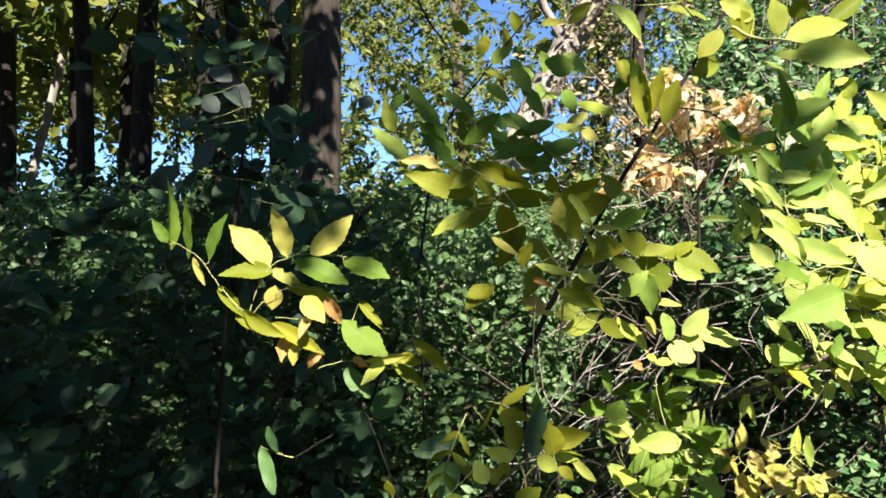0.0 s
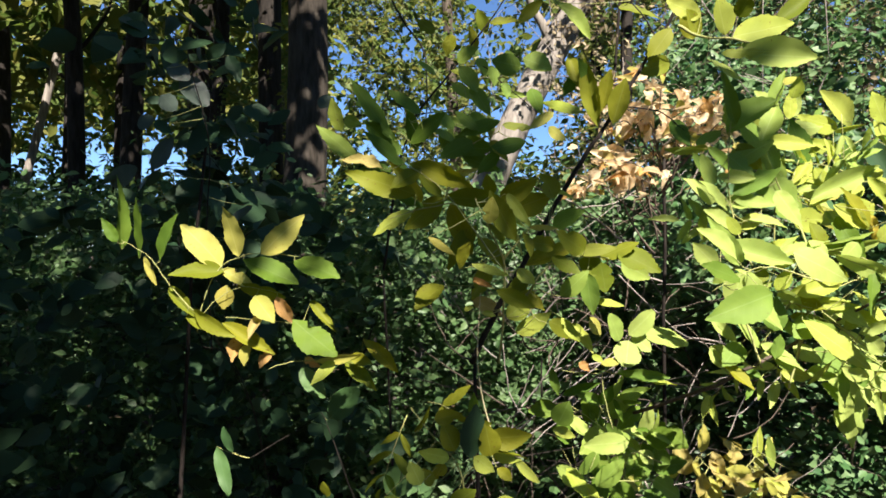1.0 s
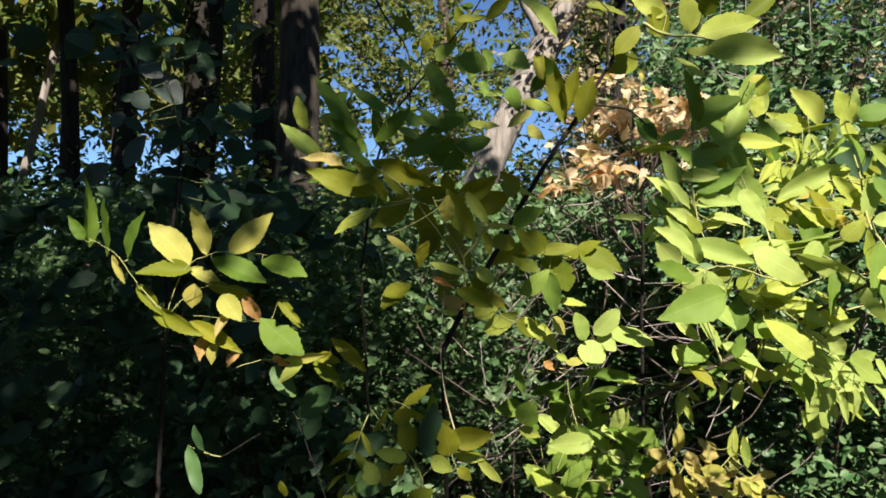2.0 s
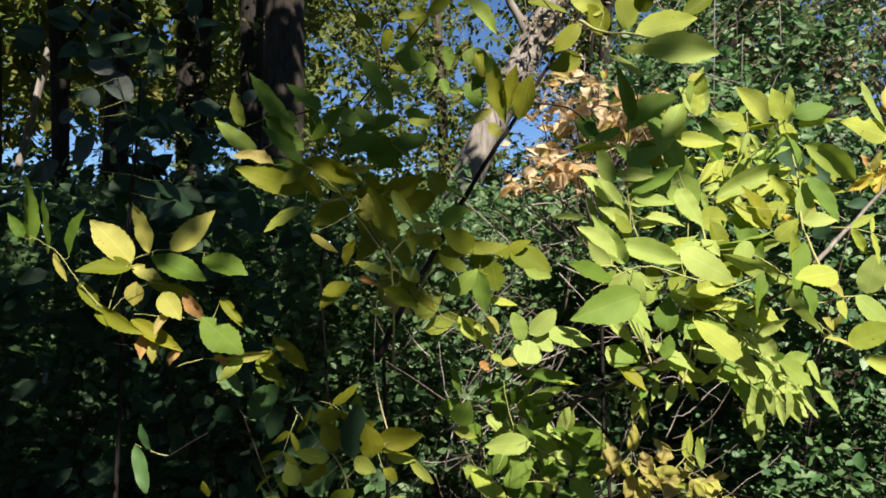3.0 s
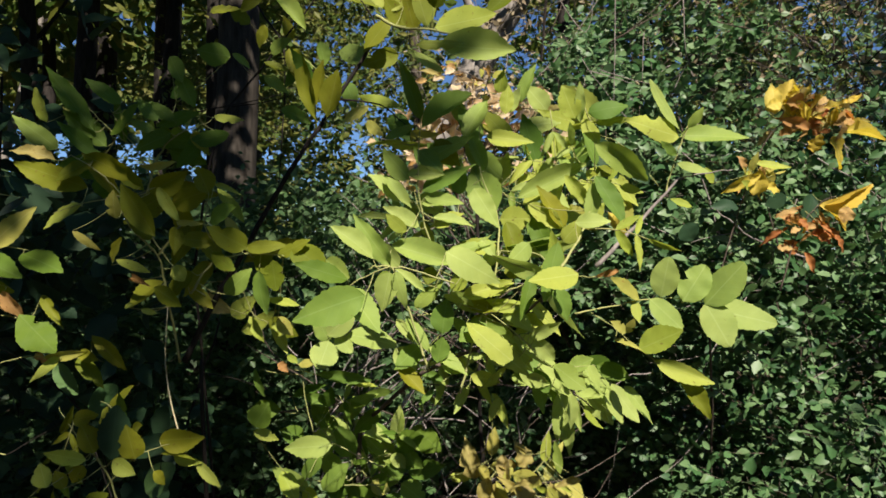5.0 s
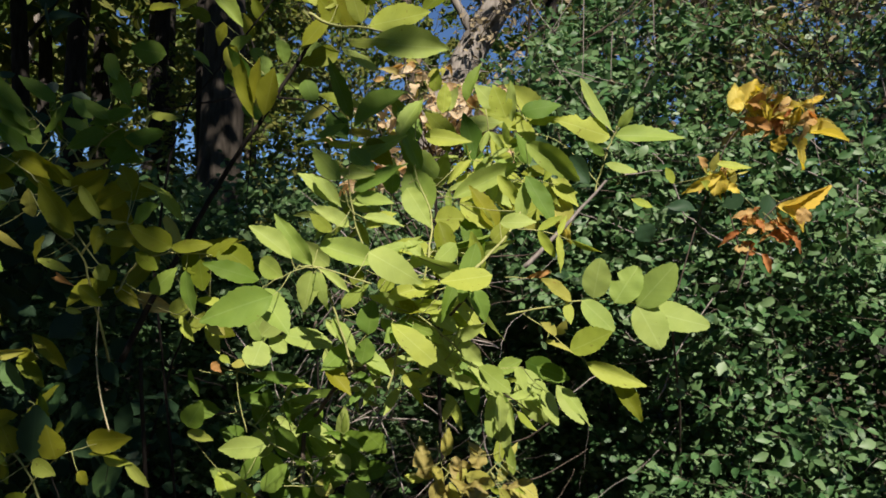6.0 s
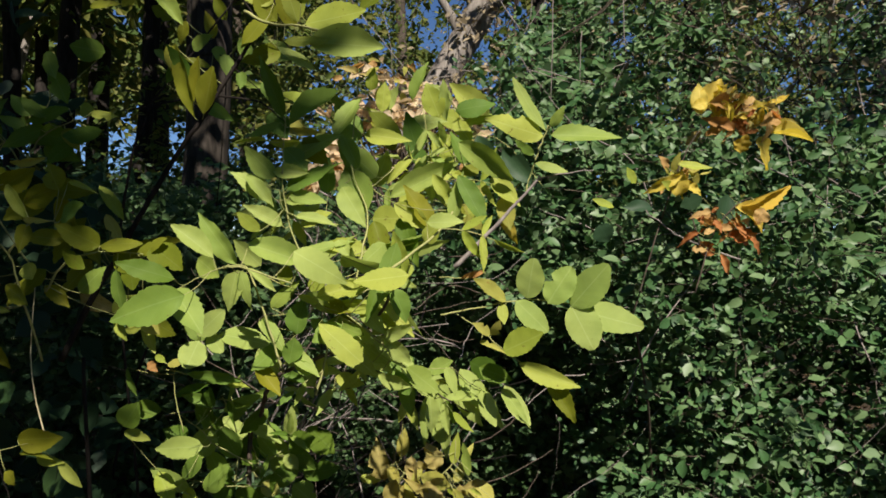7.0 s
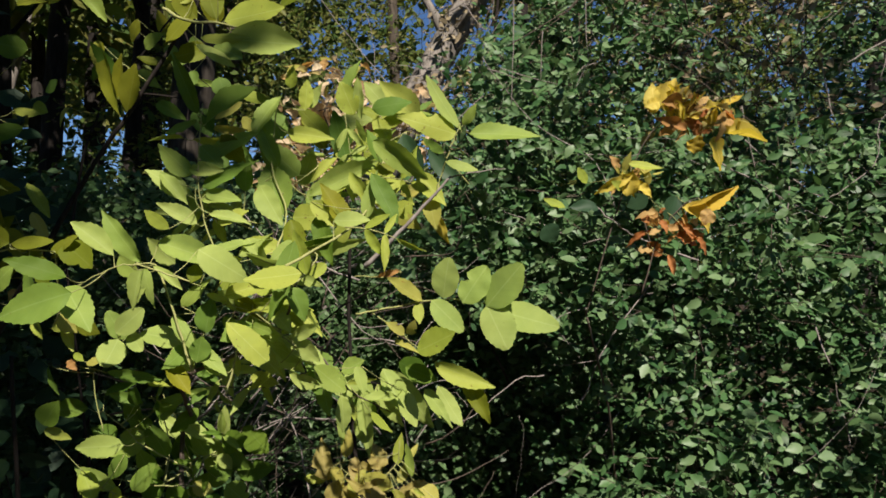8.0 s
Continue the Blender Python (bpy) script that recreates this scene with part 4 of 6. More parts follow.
leaflet(spray, "d", 0.198, 1.241, 1.674, 0.159, 1.237, 1.635, 0.028)
leaflet(spray, "g", 0.118, 1.239, 1.695, 0.082, 1.223, 1.717, 0.024)
leaflet(spray, "d", 0.150, 1.230, 1.692, 0.091, 1.225, 1.661, 0.036)
leaflet(spray, "g", 0.101, 1.250, 1.678, 0.113, 1.241, 1.713, 0.036)
leaflet(spray, "y", 0.208, 1.281, 1.731, 0.262, 1.265, 1.724, 0.020)
leaflet(spray, "d", 0.133, 1.270, 1.669, 0.198, 1.258, 1.646, 0.042)
leaflet(spray, "Y", 0.094, 1.235, 1.636, 0.154, 1.221, 1.635, 0.009)
leaflet(spray, "d", 0.017, 1.284, 1.616, -0.045, 1.261, 1.622, 0.030)
leaflet(spray, "d", 0.010, 1.252, 1.615, 0.060, 1.243, 1.573, 0.040)
leaflet(spray, "m", 0.060, 1.233, 1.582, 0.005, 1.218, 1.651, 0.026)
leaflet(spray, "d", 0.039, 1.236, 1.632, -0.034, 1.214, 1.707, 0.026)
leaflet(spray, "d", 0.057, 1.243, 1.743, -0.002, 1.239, 1.784, 0.032)
leaflet(spray, "m", 0.096, 1.251, 1.594, 0.050, 1.232, 1.634, 0.028)
leaflet(spray, "d", 0.048, 1.283, 1.679, 0.032, 1.261, 1.759, 0.030)
leaflet(spray, "y", 0.060, 1.250, 1.736, 0.081, 1.228, 1.695, 0.018)
leaflet(spray, "g", 0.419, 1.243, 1.477, 0.463, 1.226, 1.448, 0.040)

spray = Spray(plant, TWIG_DARK)
stalk(spray, 0.006, (0.151, 1.300, 1.285), (0.213, 1.300, 1.412), (0.245, 1.300, 1.464), (0.296, 1.300, 1.559), (0.358, 1.300, 1.664), (0.410, 1.300, 1.743), (0.457, 1.300, 1.822), (0.519, 1.300, 1.921), (0.575, 1.300, 2.021))
stalk(spray, 0.002, (0.431, 1.300, 1.769), (0.504, 1.300, 1.759), (0.557, 1.300, 1.718))
stalk(spray, 0.002, (0.503, 1.300, 1.890), (0.482, 1.300, 1.926), (0.450, 1.300, 1.968))
leaflet(spray, "m", 0.389, 1.296, 1.728, 0.365, 1.290, 1.850, 0.038)
leaflet(spray, "m", 0.391, 1.285, 1.755, 0.408, 1.272, 1.827, 0.031)
leaflet(spray, "d", 0.378, 1.297, 1.800, 0.347, 1.273, 1.850, 0.027)
leaflet(spray, "m", 0.411, 1.277, 1.731, 0.431, 1.270, 1.809, 0.042)
leaflet(spray, "m", 0.534, 1.329, 1.861, 0.466, 1.317, 1.834, 0.040)
leaflet(spray, "m", 0.521, 1.282, 1.910, 0.477, 1.269, 1.853, 0.040)
leaflet(spray, "m", 0.565, 1.293, 1.893, 0.546, 1.280, 1.963, 0.044)
leaflet(spray, "y", 0.517, 1.311, 1.690, 0.592, 1.292, 1.691, 0.014)
leaflet(spray, "g", 0.591, 1.288, 1.690, 0.637, 1.275, 1.644, 0.023)
leaflet(spray, "g", 0.567, 1.299, 1.686, 0.590, 1.296, 1.626, 0.017)
leaflet(spray, "d", 0.528, 1.302, 1.744, 0.556, 1.294, 1.694, 0.044)
leaflet(spray, "Y", 0.543, 1.315, 1.714, 0.611, 1.312, 1.707, 0.012)
leaflet(spray, "g", 0.302, 1.288, 1.960, 0.369, 1.269, 1.900, 0.031)
leaflet(spray, "m", 0.240, 1.321, 1.932, 0.287, 1.319, 1.974, 0.027)
leaflet(spray, "m", 0.430, 1.313, 1.960, 0.505, 1.302, 1.943, 0.027)
leaflet(spray, "m", 0.336, 1.314, 1.867, 0.357, 1.301, 1.800, 0.031)
leaflet(spray, "d", 0.326, 1.319, 1.794, 0.357, 1.313, 1.835, 0.027)
leaflet(spray, "m", 0.187, 1.312, 1.929, 0.240, 1.312, 1.939, 0.023)

spray = Spray(plant, STALK)
stalk(spray, 0.003, (0.505, 1.200, 1.888), (0.549, 1.200, 1.869), (0.607, 1.200, 1.865), (0.645, 1.200, 1.853))
leaflet(spray, "y", 0.591, 1.208, 1.875, 0.572, 1.200, 1.934, 0.042)
leaflet(spray, "y", 0.604, 1.209, 1.872, 0.702, 1.204, 1.891, 0.050)
leaflet(spray, "g", 0.600, 1.224, 1.862, 0.716, 1.211, 1.842, 0.027)
leaflet(spray, "l", 0.612, 1.201, 1.841, 0.733, 1.189, 1.828, 0.058)
leaflet(spray, "y", 0.575, 1.185, 1.836, 0.651, 1.180, 1.840, 0.021)
leaflet(spray, "l", 0.558, 1.207, 1.833, 0.621, 1.211, 1.804, 0.027)
leaflet(spray, "m", 0.553, 1.223, 1.880, 0.518, 1.203, 1.915, 0.039)
leaflet(spray, "m", 0.602, 1.182, 1.897, 0.615, 1.157, 1.935, 0.035)
leaflet(spray, "m", 0.692, 1.230, 1.904, 0.748, 1.224, 1.951, 0.035)
leaflet(spray, "y", 0.550, 1.212, 1.907, 0.491, 1.204, 1.933, 0.039)

spray = Spray(plant, STALK)
stalk(spray, 0.0014, (0.214, 1.130, 1.445), (0.163, 1.130, 1.510), (0.116, 1.130, 1.575), (0.079, 1.130, 1.612), (0.033, 1.130, 1.640))
stalk(spray, 0.0012, (0.116, 1.130, 1.575), (0.061, 1.130, 1.566), (0.005, 1.130, 1.547))
stalk(spray, 0.0012, (0.245, 1.320, 1.436), (0.273, 1.320, 1.371), (0.316, 1.320, 1.354))
leaflet(spray, "m", 0.052, 1.145, 1.590, -0.056, 1.123, 1.626, 0.043)
leaflet(spray, "m", 0.042, 1.152, 1.643, 0.140, 1.124, 1.602, 0.038)
leaflet(spray, "t", -0.003, 1.150, 1.633, -0.048, 1.122, 1.660, 0.026)
leaflet(spray, "m", 0.099, 1.321, 1.599, 0.208, 1.307, 1.591, 0.041)
leaflet(spray, "m", 0.101, 1.358, 1.607, 0.023, 1.338, 1.543, 0.051)
leaflet(spray, "m", 0.112, 1.356, 1.588, 0.153, 1.353, 1.494, 0.047)
leaflet(spray, "y", 0.047, 1.139, 1.562, -0.018, 1.131, 1.533, 0.030)
leaflet(spray, "y", 0.194, 1.342, 1.606, 0.247, 1.325, 1.542, 0.026)
leaflet(spray, "Y", 0.218, 1.321, 1.552, 0.256, 1.314, 1.499, 0.026)
leaflet(spray, "m", 0.099, 1.331, 1.430, 0.044, 1.304, 1.394, 0.050)
leaflet(spray, "t", 0.156, 1.351, 1.401, 0.211, 1.346, 1.374, 0.038)
leaflet(spray, "y", 0.240, 1.352, 1.336, 0.307, 1.348, 1.372, 0.049)
leaflet(spray, "y", 0.222, 1.345, 1.366, 0.269, 1.341, 1.404, 0.044)
leaflet(spray, "m", 0.300, 1.320, 1.362, 0.355, 1.294, 1.339, 0.037)
leaflet(spray, "m", 0.252, 1.328, 1.468, 0.362, 1.322, 1.510, 0.044)
leaflet(spray, "m", 0.162, 1.359, 1.546, 0.110, 1.333, 1.468, 0.040)
leaflet(spray, "m", 0.187, 1.332, 1.468, 0.151, 1.303, 1.404, 0.037)
leaflet(spray, "m", 0.061, 1.142, 1.632, 0.014, 1.121, 1.602, 0.034)
leaflet(spray, "m", 0.165, 1.328, 1.523, 0.215, 1.300, 1.469, 0.037)
spray = Spray(plant, STALK)
stalk(spray, 0.0016, (0.106, 1.260, 1.615), (0.075, 1.260, 1.667), (0.033, 1.260, 1.698), (-0.018, 1.260, 1.750))
stalk(spray, 0.0014, (0.075, 1.260, 1.667), (0.127, 1.260, 1.708), (0.147, 1.260, 1.750))
leaflet(spray, "d", 0.008, 1.251, 1.696, -0.069, 1.239, 1.797, 0.037)
leaflet(spray, "d", 0.038, 1.245, 1.690, 0.100, 1.220, 1.737, 0.045)
leaflet(spray, "d", 0.095, 1.255, 1.685, 0.189, 1.254, 1.685, 0.045)
leaflet(spray, "g", 0.108, 1.265, 1.736, 0.164, 1.262, 1.717, 0.019)
leaflet(spray, "d", 0.023, 1.262, 1.672, -0.045, 1.252, 1.727, 0.048)
leaflet(spray, "g", -0.064, 1.263, 1.667, -0.125, 1.234, 1.719, 0.037)
leaflet(spray, "y", -0.090, 1.273, 1.715, -0.107, 1.260, 1.771, 0.031)
leaflet(spray, "d", 0.002, 1.273, 1.647, -0.080, 1.253, 1.614, 0.042)
leaflet(spray, "g", 0.116, 1.255, 1.718, 0.085, 1.251, 1.758, 0.031)
leaflet(spray, "d", 0.148, 1.264, 1.802, 0.182, 1.247, 1.747, 0.037)
leaflet(spray, "g", 0.128, 1.278, 1.837, 0.157, 1.249, 1.789, 0.032)
leaflet(spray, "d", 0.241, 1.264, 1.834, 0.188, 1.254, 1.841, 0.046)

plant = sapling((0.45, 1.5, 0), "bushy ash sapling with bright green leaves in full sun", (0.44, 1.48, 0.6), (0.46, 1.44, 1.16), radius=0.009)
spray = Spray(plant, TWIG)
stalk(spray, 0.004, (0.479, 1.437, 1.154), (0.553, 1.198, 1.257), (0.595, 1.129, 1.304), (0.654, 1.146, 1.329), (0.718, 1.146, 1.366), (0.771, 1.033, 1.435), (0.787, 0.949, 1.477))
stalk(spray, 0.002, (0.727, 1.144, 1.371), (0.778, 1.182, 1.329), (0.831, 1.172, 1.275), (0.898, 1.259, 1.217))
stalk(spray, 0.001, (0.654, 1.146, 1.329), (0.658, 1.130, 1.409), (0.677, 1.134, 1.454))
stalk(spray, 0.001, (0.597, 1.136, 1.285), (0.670, 1.169, 1.274), (0.775, 1.226, 1.273))
leaflet(spray, "y", 0.639, 1.125, 1.434, 0.660, 1.123, 1.468, 0.027)
leaflet(spray, "y", 0.686, 1.138, 1.440, 0.725, 1.136, 1.436, 0.041)
leaflet(spray, "y", 0.626, 1.095, 1.429, 0.657, 1.089, 1.420, 0.012)
leaflet(spray, "y", 0.716, 1.140, 1.418, 0.778, 1.130, 1.404, 0.020)
leaflet(spray, "m", 0.664, 1.118, 1.419, 0.703, 1.096, 1.407, 0.027)
leaflet(spray, "m", 0.671, 1.142, 1.390, 0.723, 1.127, 1.373, 0.027)
leaflet(spray, "y", 0.735, 1.104, 1.403, 0.798, 1.091, 1.377, 0.024)
leaflet(spray, "l", 0.693, 1.120, 1.383, 0.737, 1.115, 1.355, 0.022)
leaflet(spray, "l", 0.737, 1.121, 1.365, 0.805, 1.116, 1.314, 0.035)
leaflet(spray, "g", 0.640, 1.130, 1.391, 0.675, 1.116, 1.356, 0.024)
leaflet(spray, "l", 0.705, 1.199, 1.334, 0.739, 1.173, 1.311, 0.038)
leaflet(spray, "l", 0.744, 1.227, 1.282, 0.787, 1.212, 1.280, 0.031)
leaflet(spray, "g", 0.748, 1.221, 1.321, 0.807, 1.211, 1.284, 0.049)
leaflet(spray, "l", 0.778, 1.156, 1.315, 0.833, 1.149, 1.270, 0.029)
leaflet(spray, "g", 0.780, 1.182, 1.301, 0.800, 1.183, 1.229, 0.031)
leaflet(spray, "l", 0.866, 1.261, 1.267, 0.912, 1.240, 1.204, 0.034)
leaflet(spray, "l", 0.819, 1.201, 1.259, 0.820, 1.185, 1.184, 0.019)
leaflet(spray, "y", 0.672, 1.174, 1.292, 0.718, 1.167, 1.284, 0.028)
leaflet(spray, "y", 0.647, 1.160, 1.331, 0.665, 1.131, 1.300, 0.020)
leaflet(spray, "m", 0.552, 1.138, 1.316, 0.595, 1.115, 1.273, 0.032)
leaflet(spray, "m", 0.607, 1.106, 1.473, 0.601, 1.101, 1.446, 0.027)
leaflet(spray, "m", 0.723, 1.137, 1.473, 0.754, 1.122, 1.455, 0.027)

spray = Spray(plant, STALK)
stalk(spray, 0.002, (0.604, 1.100, 1.311), (0.577, 1.100, 1.396), (0.550, 1.100, 1.464), (0.522, 1.100, 1.472), (0.511, 1.100, 1.467))
stalk(spray, 0.001, (0.550, 1.100, 1.466), (0.593, 1.100, 1.448), (0.636, 1.100, 1.432))
stalk(spray, 0.0012, (0.642, 0.990, 1.454), (0.569, 0.990, 1.474), (0.531, 0.990, 1.467), (0.483, 0.990, 1.439))
leaflet(spray, "g", 0.529, 0.905, 1.442, 0.447, 0.883, 1.415, 0.052)
leaflet(spray, "l", 0.501, 0.942, 1.446, 0.546, 0.914, 1.398, 0.041)
leaflet(spray, "d", 0.502, 0.940, 1.459, 0.443, 0.912, 1.480, 0.031)
leaflet(spray, "l", 0.527, 1.011, 1.485, 0.478, 0.997, 1.532, 0.032)
leaflet(spray, "l", 0.548, 1.048, 1.476, 0.498, 1.028, 1.542, 0.032)
leaflet(spray, "l", 0.548, 1.046, 1.465, 0.536, 1.043, 1.410, 0.043)
leaflet(spray, "l", 0.556, 1.039, 1.467, 0.573, 1.031, 1.414, 0.022)
leaflet(spray, "l", 0.553, 1.076, 1.469, 0.595, 1.075, 1.436, 0.011)
leaflet(spray, "l", 0.554, 1.152, 1.471, 0.514, 1.142, 1.508, 0.036)
leaflet(spray, "l", 0.545, 1.112, 1.505, 0.642, 1.088, 1.477, 0.041)
leaflet(spray, "l", 0.629, 1.050, 1.496, 0.704, 1.034, 1.457, 0.046)
leaflet(spray, "l", 0.631, 1.099, 1.491, 0.711, 1.100, 1.519, 0.024)
leaflet(spray, "l", 0.683, 1.106, 1.514, 0.702, 1.083, 1.493, 0.023)
leaflet(spray, "g", 0.542, 1.083, 1.465, 0.524, 1.089, 1.447, 0.017)

spray = Spray(plant, STALK)
stalk(spray, 0.002, (0.654, 1.110, 1.276), (0.670, 1.110, 1.346), (0.686, 1.110, 1.398), (0.720, 1.110, 1.433), (0.763, 1.110, 1.451))
stalk(spray, 0.001, (0.686, 1.110, 1.398), (0.739, 1.110, 1.373), (0.791, 1.110, 1.323), (0.860, 1.110, 1.324))
stalk(spray, 0.001, (0.602, 1.110, 1.309), (0.618, 1.110, 1.362), (0.626, 1.110, 1.414))
leaflet(spray, "y", 0.655, 1.089, 1.428, 0.729, 1.089, 1.452, 0.029)
leaflet(spray, "y", 0.678, 1.109, 1.414, 0.748, 1.113, 1.416, 0.024)
leaflet(spray, "l", 0.638, 1.111, 1.433, 0.674, 1.116, 1.403, 0.026)
leaflet(spray, "g", 0.625, 1.098, 1.370, 0.629, 1.097, 1.422, 0.041)
leaflet(spray, "g", 0.693, 1.103, 1.386, 0.653, 1.091, 1.360, 0.039)
leaflet(spray, "g", 0.667, 1.123, 1.387, 0.724, 1.100, 1.372, 0.026)
leaflet(spray, "l", 0.695, 1.126, 1.366, 0.767, 1.114, 1.321, 0.041)
leaflet(spray, "l", 0.718, 1.130, 1.396, 0.767, 1.107, 1.372, 0.026)
leaflet(spray, "l", 0.549, 1.167, 1.384, 0.591, 1.156, 1.344, 0.021)
leaflet(spray, "l", 0.548, 1.164, 1.336, 0.581, 1.163, 1.301, 0.039)
leaflet(spray, "g", 0.618, 1.082, 1.328, 0.624, 1.083, 1.366, 0.034)
leaflet(spray, "y", 0.726, 1.115, 1.320, 0.687, 1.118, 1.284, 0.012)
leaflet(spray, "l", 0.745, 1.125, 1.310, 0.793, 1.123, 1.287, 0.027)
leaflet(spray, "g", 0.793, 1.080, 1.328, 0.838, 1.080, 1.294, 0.036)
leaflet(spray, "l", 0.770, 1.029, 1.450, 0.817, 1.006, 1.379, 0.014)
leaflet(spray, "g", 0.782, 0.986, 1.512, 0.762, 0.979, 1.435, 0.032)
leaflet(spray, "l", 0.766, 1.092, 1.368, 0.794, 1.090, 1.333, 0.031)
leaflet(spray, "l", 0.825, 1.132, 1.311, 0.860, 1.124, 1.330, 0.029)
leaflet(spray, "l", 0.852, 1.105, 1.325, 0.863, 1.097, 1.284, 0.022)
leaflet(spray, "l", 0.875, 1.268, 1.293, 0.912, 1.241, 1.226, 0.041)
leaflet(spray, "l", 0.912, 1.248, 1.262, 0.937, 1.233, 1.206, 0.042)
leaflet(spray, "l", 0.948, 1.268, 1.260, 1.000, 1.259, 1.200, 0.028)
leaflet(spray, "d", 0.910, 1.324, 1.287, 0.965, 1.303, 1.270, 0.039)
leaflet(spray, "g", 0.795, 1.137, 1.274, 0.773, 1.131, 1.310, 0.026)
leaflet(spray, "l", 0.826, 1.125, 1.277, 0.836, 1.125, 1.221, 0.031)
leaflet(spray, "l", 0.720, 1.125, 1.353, 0.764, 1.122, 1.328, 0.034)
leaflet(spray, "y", 0.772, 1.118, 1.399, 0.740, 1.101, 1.374, 0.026)
leaflet(spray, "g", 0.657, 1.092, 1.314, 0.623, 1.092, 1.330, 0.022)
leaflet(spray, "g", 0.582, 1.111, 1.408, 0.619, 1.098, 1.449, 0.026)
leaflet(spray, "l", 0.755, 1.095, 1.511, 0.722, 1.092, 1.477, 0.031)
leaflet(spray, "y", 0.795, 1.143, 1.477, 0.771, 1.117, 1.451, 0.022)
fill(spray, 'lgy', 3, 0.055, 0.06)

spray = Spray(plant, STALK)
stalk(spray, 0.001, (0.401, 1.237, 1.178), (0.383, 1.237, 1.258), (0.391, 1.237, 1.298), (0.428, 1.237, 1.341), (0.460, 1.237, 1.350))
leaflet(spray, "r", 0.422, 1.267, 1.332, 0.402, 1.245, 1.379, 0.033)
leaflet(spray, "r", 0.427, 1.224, 1.348, 0.470, 1.218, 1.388, 0.035)
leaflet(spray, "r", 0.439, 1.245, 1.347, 0.467, 1.232, 1.319, 0.026)
leaflet(spray, "r", 0.456, 1.251, 1.346, 0.540, 1.250, 1.335, 0.048)
leaflet(spray, "r", 0.428, 1.229, 1.337, 0.417, 1.207, 1.295, 0.048)
leaflet(spray, "Y", 0.378, 1.224, 1.298, 0.407, 1.205, 1.309, 0.018)
leaflet(spray, "y", 0.360, 1.215, 1.313, 0.378, 1.212, 1.302, 0.014)
leaflet(spray, "y", 0.427, 1.263, 1.273, 0.513, 1.239, 1.262, 0.022)
leaflet(spray, "o", 0.341, 1.232, 1.298, 0.356, 1.222, 1.285, 0.018)
leaflet(spray, "g", 0.295, 1.254, 1.284, 0.301, 1.252, 1.234, 0.020)

spray = Spray(plant, STALK)
stalk(spray, 0.002, (0.699, 1.173, 1.311), (0.696, 1.136, 1.390), (0.712, 1.158, 1.491), (0.714, 1.212, 1.558), (0.683, 1.225, 1.637), (0.685, 1.242, 1.729), (0.696, 1.214, 1.792))
stalk(spray, 0.001, (0.701, 1.218, 1.588), (0.804, 1.349, 1.701), (0.855, 1.401, 1.720), (0.859, 1.272, 1.654))
stalk(spray, 0.001, (0.679, 1.208, 1.538), (0.593, 1.168, 1.555), (0.575, 1.177, 1.593), (0.549, 1.279, 1.642))
leaflet(spray, "Y", 0.704, 1.233, 1.795, 0.723, 1.225, 1.808, 0.019)
leaflet(spray, "y", 0.714, 1.219, 1.766, 0.719, 1.206, 1.800, 0.026)
leaflet(spray, "y", 0.730, 1.261, 1.738, 0.733, 1.259, 1.788, 0.028)
leaflet(spray, "l", 0.737, 1.270, 1.742, 0.755, 1.277, 1.789, 0.033)
leaflet(spray, "l", 0.655, 1.214, 1.686, 0.689, 1.221, 1.759, 0.040)
leaflet(spray, "g", 0.693, 1.233, 1.636, 0.663, 1.209, 1.713, 0.031)
leaflet(spray, "l", 0.772, 1.353, 1.732, 0.837, 1.348, 1.745, 0.051)
leaflet(spray, "y", 0.697, 1.279, 1.701, 0.775, 1.259, 1.692, 0.035)
leaflet(spray, "y", 0.811, 1.365, 1.715, 0.886, 1.360, 1.688, 0.025)
leaflet(spray, "y", 0.847, 1.315, 1.646, 0.824, 1.301, 1.699, 0.043)
leaflet(spray, "g", 0.882, 1.328, 1.658, 0.867, 1.313, 1.696, 0.032)
leaflet(spray, "l", 0.750, 1.226, 1.588, 0.859, 1.219, 1.643, 0.038)
leaflet(spray, "l", 0.705, 1.224, 1.554, 0.674, 1.220, 1.638, 0.064)
leaflet(spray, "g", 0.649, 1.198, 1.591, 0.653, 1.185, 1.644, 0.031)
leaflet(spray, "l", 0.582, 1.187, 1.583, 0.637, 1.168, 1.579, 0.039)
leaflet(spray, "l", 0.526, 1.154, 1.614, 0.572, 1.147, 1.571, 0.024)
leaflet(spray, "m", 0.607, 1.197, 1.682, 0.646, 1.189, 1.640, 0.039)
leaflet(spray, "y", 0.720, 1.230, 1.551, 0.769, 1.223, 1.553, 0.049)
leaflet(spray, "y", 0.761, 1.251, 1.578, 0.811, 1.246, 1.608, 0.024)
leaflet(spray, "y", 0.568, 1.092, 1.525, 0.539, 1.079, 1.551, 0.022)
leaflet(spray, "y", 0.607, 1.190, 1.537, 0.655, 1.193, 1.557, 0.032)
leaflet(spray, "y", 0.637, 1.238, 1.598, 0.637, 1.217, 1.636, 0.023)
fill(spray, 'lgly', 5, 0.052, 0.05)

spray = Spray(plant, STALK)
stalk(spray, 0.002, (0.780, 0.946, 1.479), (0.849, 1.124, 1.546), (0.874, 1.192, 1.635), (0.870, 1.217, 1.716), (0.830, 1.141, 1.757))
stalk(spray, 0.001, (0.869, 1.170, 1.604), (0.851, 1.228, 1.629), (0.818, 1.272, 1.643))
leaflet(spray, "y", 0.887, 1.382, 1.743, 0.816, 1.372, 1.760, 0.041)
leaflet(spray, "y", 0.854, 1.339, 1.729, 0.905, 1.329, 1.742, 0.010)
leaflet(spray, "y", 0.832, 1.151, 1.711, 0.811, 1.150, 1.760, 0.039)
